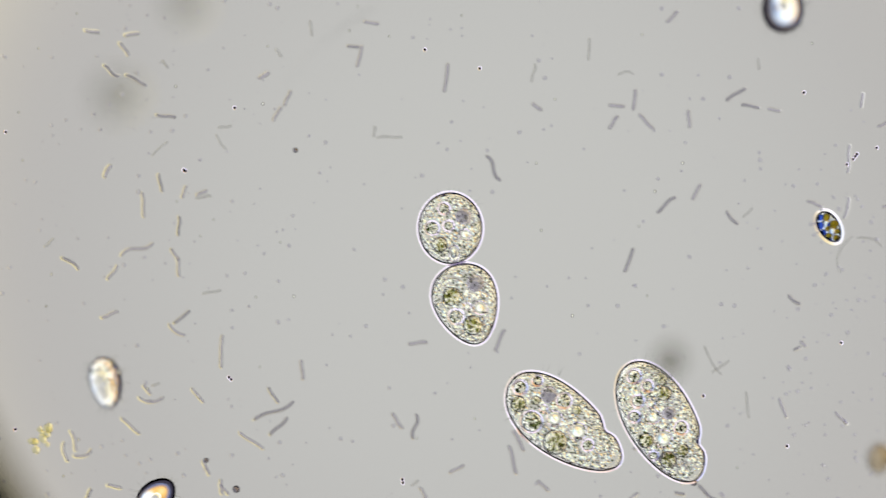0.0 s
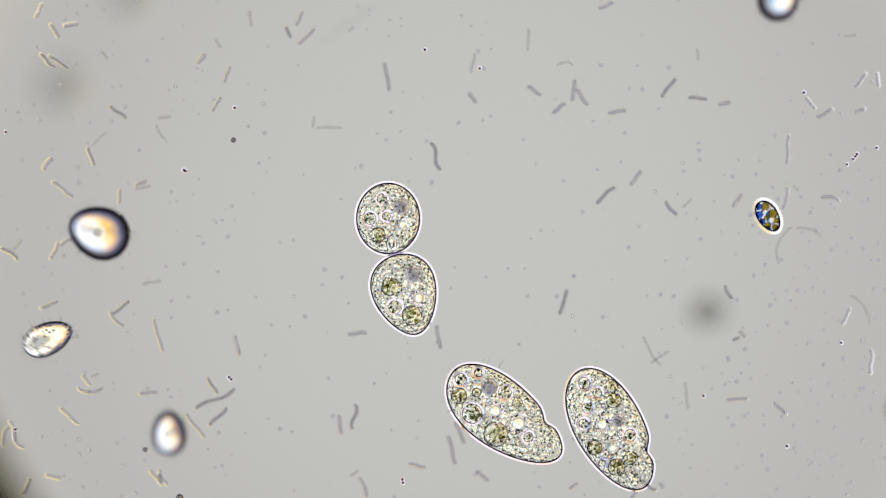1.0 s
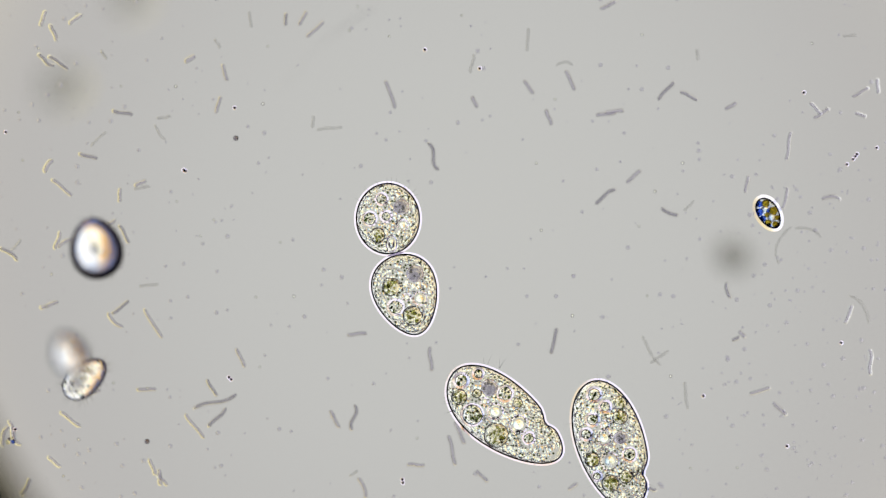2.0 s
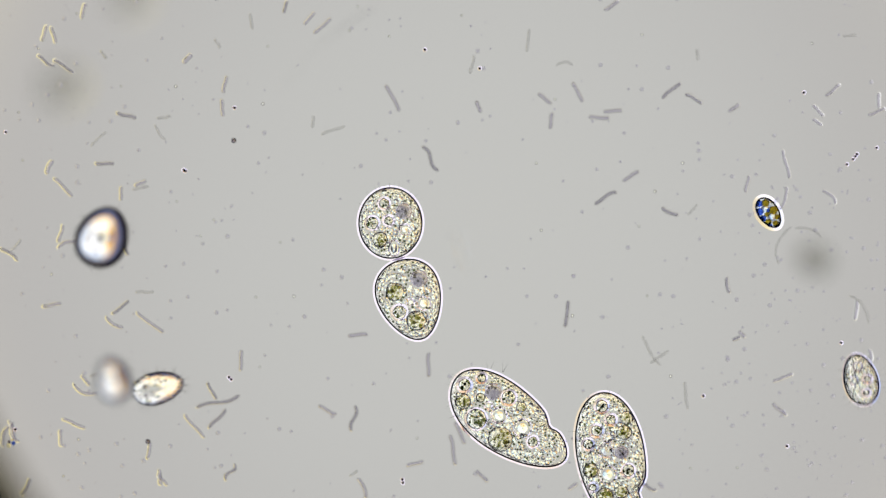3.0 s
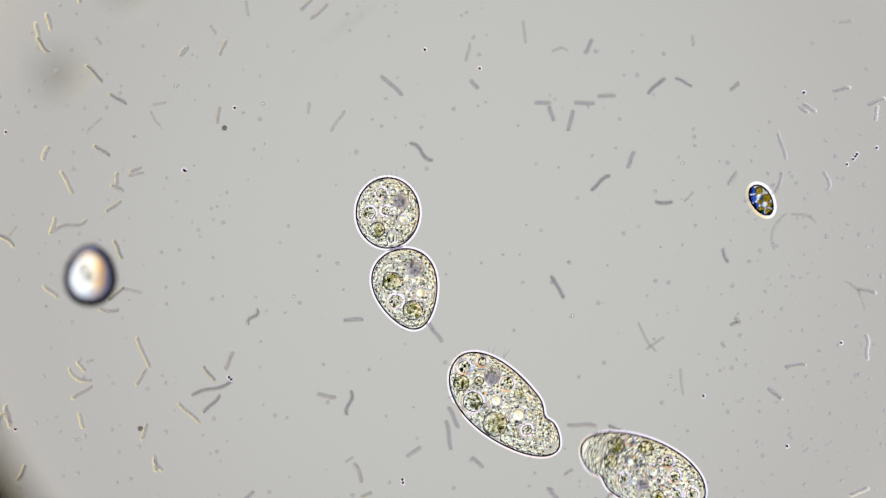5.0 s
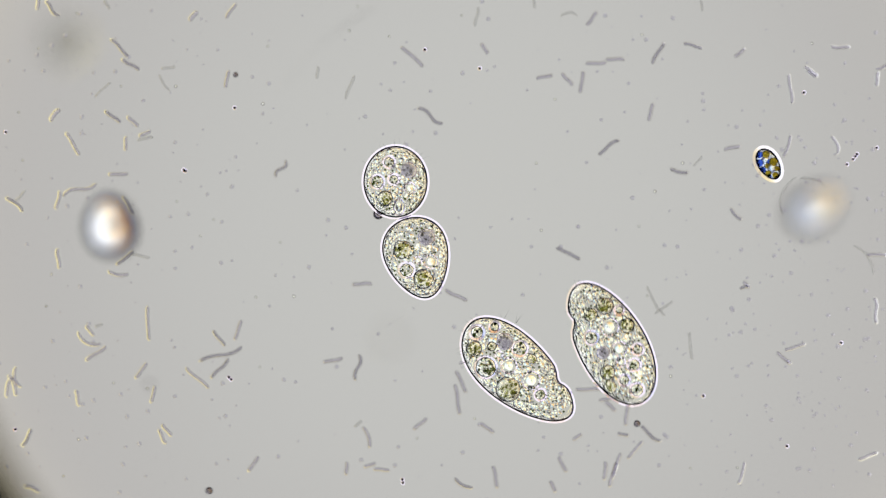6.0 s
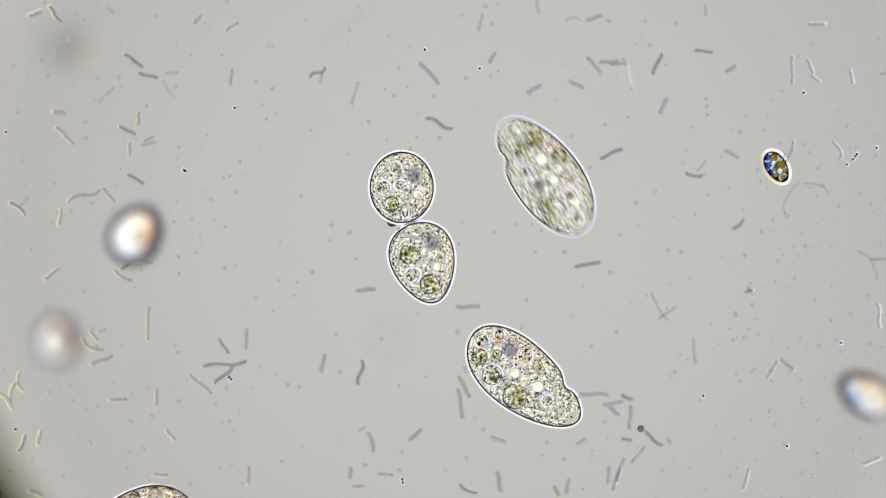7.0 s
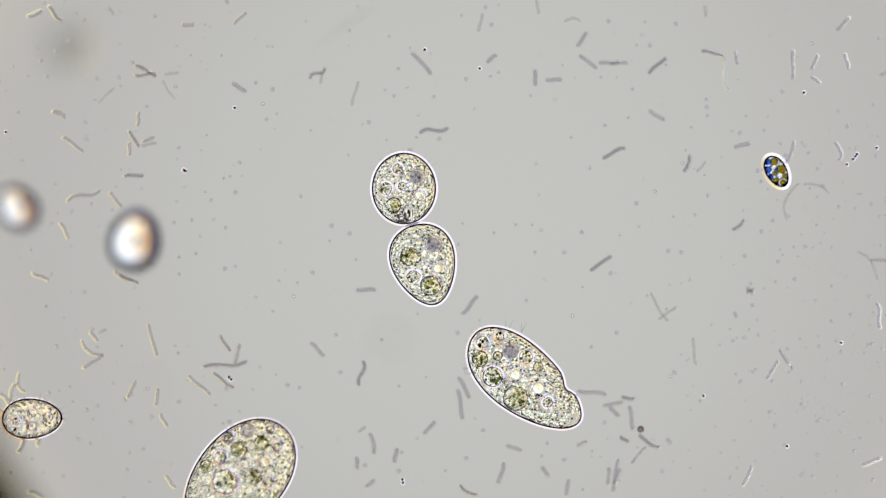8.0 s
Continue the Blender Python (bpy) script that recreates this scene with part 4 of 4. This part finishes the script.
    walk(ciliate_a, swim([(0, 187, 678, -80, 0.46), (0.2, 141, 681, -75, 0.34), (0.4, 101, 660, -70, 0.29), (0.6, 80, 641, -65, 0.25), (0.7, 75, 644, -65, 0.25), (0.8, 32, 565, -62, 0.2), (0.9, 32, 569, -40, 0.16),
                     (1.0, 85, 600, 25, 0.15), (1.1, 97, 602, 40, 0.15), (1.5, 101, 610, 48, 0.15), (1.7, 110, 606, 52, 0.18), (2.3, 190, 735, 20, 0.35), (2.8, 213, 687, -5, 0.35), (3.0, 280, 687, 15, 0.3),
                     (3.1, 315, 682, 30, 0.25), (3.2, 339, 657, 45, 0.2), (3.3, 345, 705, 75, 0.16), (3.4, 339, 775, 68, 0.15), (3.6, 338, 790, 68, 0.15), (3.7, 335, 800, 60, 0.3), (3.8, 187, 885, 20, 0.30),
                     (4.2, 120, 960, 20, 0.36), (8, -200, 1150, 20, 0.36)]))
    walk(ciliate_b, swim([(0, 640, 1090, 75, 0.3), (0.2, 590, 960, 70, 0.2), (0.3, 568, 820, 68, 0.18), (0.4, 560, 816, 75, 0.16), (0.5, 558, 690, 100, 0.18), (0.6, 563, 645, 120, 0.2), (0.7, 404, 466, 145, 0.25),
                     (0.8, 391, 468, 145, 0.28), (0.9, 215, 408, 170, 0.4), (1.0, 175, 412, 158, 0.42), (1.2, 161, 423, 152, 0.45, 4), (1.5, 170, 431, 120, 0.53, 11), (1.7, 163, 444, 120, 0.55, 12),
                     (2.3, 185, 430, 80, 0.53, 8), (2.8, 203, 418, 72, 0.55, 3), (3.0, 181, 420, 68, 0.53, 3), (3.1, 171, 426, 68, 0.5, 6), (3.2, 160, 495, 60, 0.3, 15), (3.3, 155, 498, 50, 0.32, 14),
                     (3.4, 107, 553, 45, 0.53), (3.5, 93, 572, 42, 0.55), (3.6, 107, 567, 45, 0.53), (3.7, 144, 524, 80, 1.13), (4.0, 120, 527, 85, 1.25, 4), (4.2, 112, 513, 88, 1.37, 6), (4.75, 140, 490, 90, 0.87, 9),
                     (5.3, 172, 473, 90, 0.5, 15), (5.5, 175, 457, 90, 0.5, 16), (5.7, 152, 503, 65, 0.99, 8), (5.9, 197, 425, 95, 1.13), (6.1, 192, 395, 100, 1.25), (6.5, 202, 389, 100, 1.43), (6.7, 205, 404, 98, 1.37),
                     (6.9, 243, 410, 60, 1.05, 6), (7.0, 240, 415, 60, 1.05, 7), (7.3, 250, 402, 75, 0.95, 6), (7.5, 245, 402, 80, 0.95, 4), (8, 238, 425, 82, 0.95, 6)]))
    walk(ciliate_c, swim([(0, 277, 880, 45, 0.2), (0.2, 235, 874, 55, 0.2), (0.3, 240, 847, 60, 0.22), (0.5, 229, 850, 62, 0.25), (0.6, 253, 802, 68, 0.35), (0.8, 261, 812, 70, 0.3), (0.9, 288, 751, 88, 0.54),
                     (1.0, 299, 767, 92, 0.62), (1.1, 272, 732, 120, 0.83), (1.2, 208, 687, 140, 1.12), (1.6, 206, 715, 130, 1.16), (1.7, 140, 692, 120, 1.16), (2.3, 120, 610, 110, 1.16), (2.8, 165, 620, 110, 1.16),
                     (2.9, 152, 607, 110, 1.24), (3.0, 200, 673, 100, 0.99), (3.1, 208, 690, 95, 0.83), (3.2, 224, 708, 90, 0.66, 10), (3.5, 229, 740, 85, 0.66, 10), (3.7, 224, 767, 60, 0.66, 5), (3.8, 320, 782, 30, 0.66, 4),
                     (4.0, 326, 800, 40, 0.70, 5), (4.1, 327, 807, 35, 0.66), (4.2, 293, 833, 20, 0.6), (4.6, 250, 930, 20, 0.50), (8, 100, 1150, 20, 0.50)]))
    walk(ciliate_d, swim([(0, 1385, 12, 95, 0.55), (0.2, 1350, -2, 95, 0.55), (0.5, 1340, -8, 90, 0.55), (1, 1378, -8, 80, 0.57), (1.5, 1425, -10, 80, 0.55), (1.8, 1430, -40, 80, 0.55), (2.4, 1450, -150, 80, 0.55), (8, 1500, -400, 80, 0.55)]))
    walk(brown_cell, swim([(0, 1556, 812, 80, 0.75), (0.1, 1515, 765, 75, 0.75), (0.2, 1491, 788, 120, 0.75), (0.3, 1500, 848, 110, 0.8), (0.4, 1488, 818, 100, 0.8), (0.5, 1467, 752, 80, 0.75), (0.6, 1507, 768, 60, 0.75), (0.7, 1532, 772, 70, 0.75),
                           (0.8, 1556, 745, 80, 0.75), (0.9, 1545, 722, 85, 0.75), (1.1, 1640, 730, 90, 0.75), (8, 1900, 760, 90, 0.75)]))
    walk(ciliate_e, swim([(0, 1900, 700, 90, 1.38), (4.8, 1680, 560, 85, 1.49),
                          (5.3, 1578, 473, 90, 1.58), (5.5, 1585, 420, 80, 1.68), (5.7, 1519, 384, 50, 1.79), (5.9, 1475, 376, 30, 1.79), (6.1, 1422, 366, 45, 1.79), (6.3, 1438, 440, 80, 1.49), (6.5, 1430, 555, 88, 1.39),
                          (6.7, 1424, 606, 120, 1.19), (6.9, 1511, 675, 145, 1.05), (7.0, 1530, 698, 147, 1.05), (7.3, 1545, 751, 140, 1.0), (7.5, 1568, 792, 110, 0.95), (8, 1680, 860, 100, 0.79)]))
    walk(ciliate_h, swim([(0, 1720, 900, 90, 0.3), (2.3, 1680, 780, 85, 0.3), (2.8, 1590, 716, 100, 0.25), (3.0, 1523, 672, 105, 0.2), (3.2, 1533, 584, 75, 0.16), (3.4, 1570, 505, 75, 0.16), (3.5, 1588, 512, 78, 0.16),
                          (3.7, 1650, 510, 78, 0.2), (8, 1800, 480, 78, 0.3)]))
    walk(ciliate_f, swim([(0, -300, 1000, 90, 0.2), (7.0, -120, 950, 80, 0.16), (7.3, 20, 865, 60, 0.15), (7.5, 152, 754, 42, 0.15), (7.6, 179, 743, 40, 0.15), (7.7, 259, 740, -40, 0.15), (7.8, 140, 738, -10, 0.15),
                     (7.9, 64, 737, 0, 0.15), (8.0, 57, 741, 2, 0.15)]))
    walk(ciliate_g, swim([(0, -150, 1000, 90, 1.35), (6.1, 20, 990, 90, 1.50), (6.3, 90, 890, 100, 1.65), (6.5, 105, 740, 95, 1.72), (6.7, 97, 600, 90, 1.65), (7.1, 101, 602, 90, 1.65), (7.3, 96, 537, 90, 1.65), (7.5, 95, 515, 95, 1.50),
                          (7.6, 83, 447, 110, 1.42), (7.8, 77, 440, 110, 1.35), (7.9, 37, 376, 120, 1.12), (8.0, 31, 367, 125, 1.12)]))
    walk(shade_cell, swim([(0, 1185, 640, 70, 2.00), (0.2, 1200, 646, 40, 2.10), (0.4, 1147, 586, 80, 2.10), (0.6, 1196, 606, 20, 2.10), (0.8, 1159, 517, -40, 2.00), (1.0, 1252, 552, 10, 2.00), (1.2, 1208, 513, 10, 2.00),
                      (1.5, 1304, 485, -55, 2.00), (1.7, 1256, 469, -20, 2.10), (2.3, 1380, 450, -50, 2.10), (2.8, 1462, 448, -55, 2.10), (3.0, 1442, 460, -40, 2.10), (3.2, 1499, 380, -55, 2.10), (3.4, 1495, 460, -40, 2.10),
                      (3.5, 1545, 425, 80, 2.10), (3.6, 1523, 376, 80, 2.10), (4.0, 1560, 480, 80, 2.10), (4.2, 1548, 557, 80, 2.10), (4.7, 1680, 600, 80, 2.10), (8, 1800, 600, 80, 2.10)]))
    walk(loose_bead, swim([(0, 523, 266, 0, 0.03), (1, 413, 248, 0, 0.03), (1.5, 418, 244, 0, 0.03), (3.5, 412, 250, 0, 0.03), (4.2, 400, 244, 0, 0.03), (5.5, 404, 178, 0, 0.03), (5.8, 414, 161, 0, 0.03), (6.3, 420, 50, 0, 0.03), (6.6, 424, -30, 0, 0.03), (8, 430, -60, 0, 0.03)]))
    walk(low_bead, swim([(0, 365, 815, 0, 0.03), (1, 257, 796, 0, 0.03), (1.7, 259, 784, 0, 0.03), (2.8, 262, 780, 0, 0.03), (3.5, 262, 788, 0, 0.03), (3.8, 260, 787, 0, 0.03), (4.2, 250, 768, 0, 0.03), (5.3, 250, 745, 0, 0.03),
                         (5.7, 264, 687, 0, 0.03), (6.0, 264, 680, 0, 1.2), (6.3, 264, 676, 0, 2.6), (8, 264, 676, 0, 2.8)]))
    walk(fleck, swim([(0, -60, 795, 0, 0.03), (1, -30, 788, 0, 0.03), (1.5, 14, 781, 20, 0.03), (2.8, 20, 787, 30, 0.03), (3.2, 20, 785, 60, 0.03), (3.5, 18, 777, 20, 0.03), (4.2, 12, 771, 0, 0.03), (5.0, -60, 740, 0, 0.03), (8, -80, 700, 0, 0.03)]))
    walk(edge_bead, swim([(0, 418, 866, 0, 0.04), (0.5, 330, 874, 0, 0.04), (1, 318, 881, 0, 0.04), (1.6, 316, 890, 0, 0.04), (3.5, 330, 905, 0, 0.04), (5.3, 400, 900, 0, 0.04), (5.5, 397, 877, 0, 0.04), (5.9, 390, 868, 0, 0.04),
                     (6.1, 347, 874, 0, 0.04), (6.5, 330, 910, 0, 0.04), (8, 330, 950, 0, 0.04)]))
    walk(caught_bead, swim([(0, -90, 560, 0, 0.05), (5.5, -60, 430, 0, 0.05), (5.7, 340, 400, 0, 0.05), (5.9, 667, 380, 0, 0.05), (6.5, 678, 389, 0, 0.05), (7.0, 694, 392, 0, 0.05), (7.5, 702, 391, 0, 0.05), (8, 712, 384, 0, 0.05)]))
    walk(spirillum, swim([(0, 720, 1000, -80, 0.06), (1.9, 740, 940, -80, 0.06), (2.4, 772, 700, -75, 1.2), (2.9, 806, 492, -70, 1.2), (3.1, 830, 407, -60, 0.9), (3.2, 848, 393, -55, 0.4), (3.3, 867, 380, -50, 0.06), (3.5, 896, 343, -43, 0.06), (3.7, 926, 310, -45, 0.06), (4.1, 975, 190, -50, 0.06), (4.6, 1035, -40, -55, 0.06),
                     (6.1, 1100, -50, -65, 0.06), (6.5, 1110, 92, -70, 0.06), (7.0, 1115, 133, -65, 0.06), (8.0, 1282, 128, -78, 0.06)]))
    walk(bright_grain, swim([(0, 790, 1200, 80, 0.2), (5.0, 770, 1000, 80, 0.2), (5.3, 745, 860, 80, 0.2), (5.5, 722, 731, 85, 0.2), (5.7, 706, 650, 85, 1.8), (6.0, 690, 600, 85, 2.8), (8, 690, 600, 85, 2.8)]))
    for thing, rows in drifting:
        walk(thing, rows)


motions()
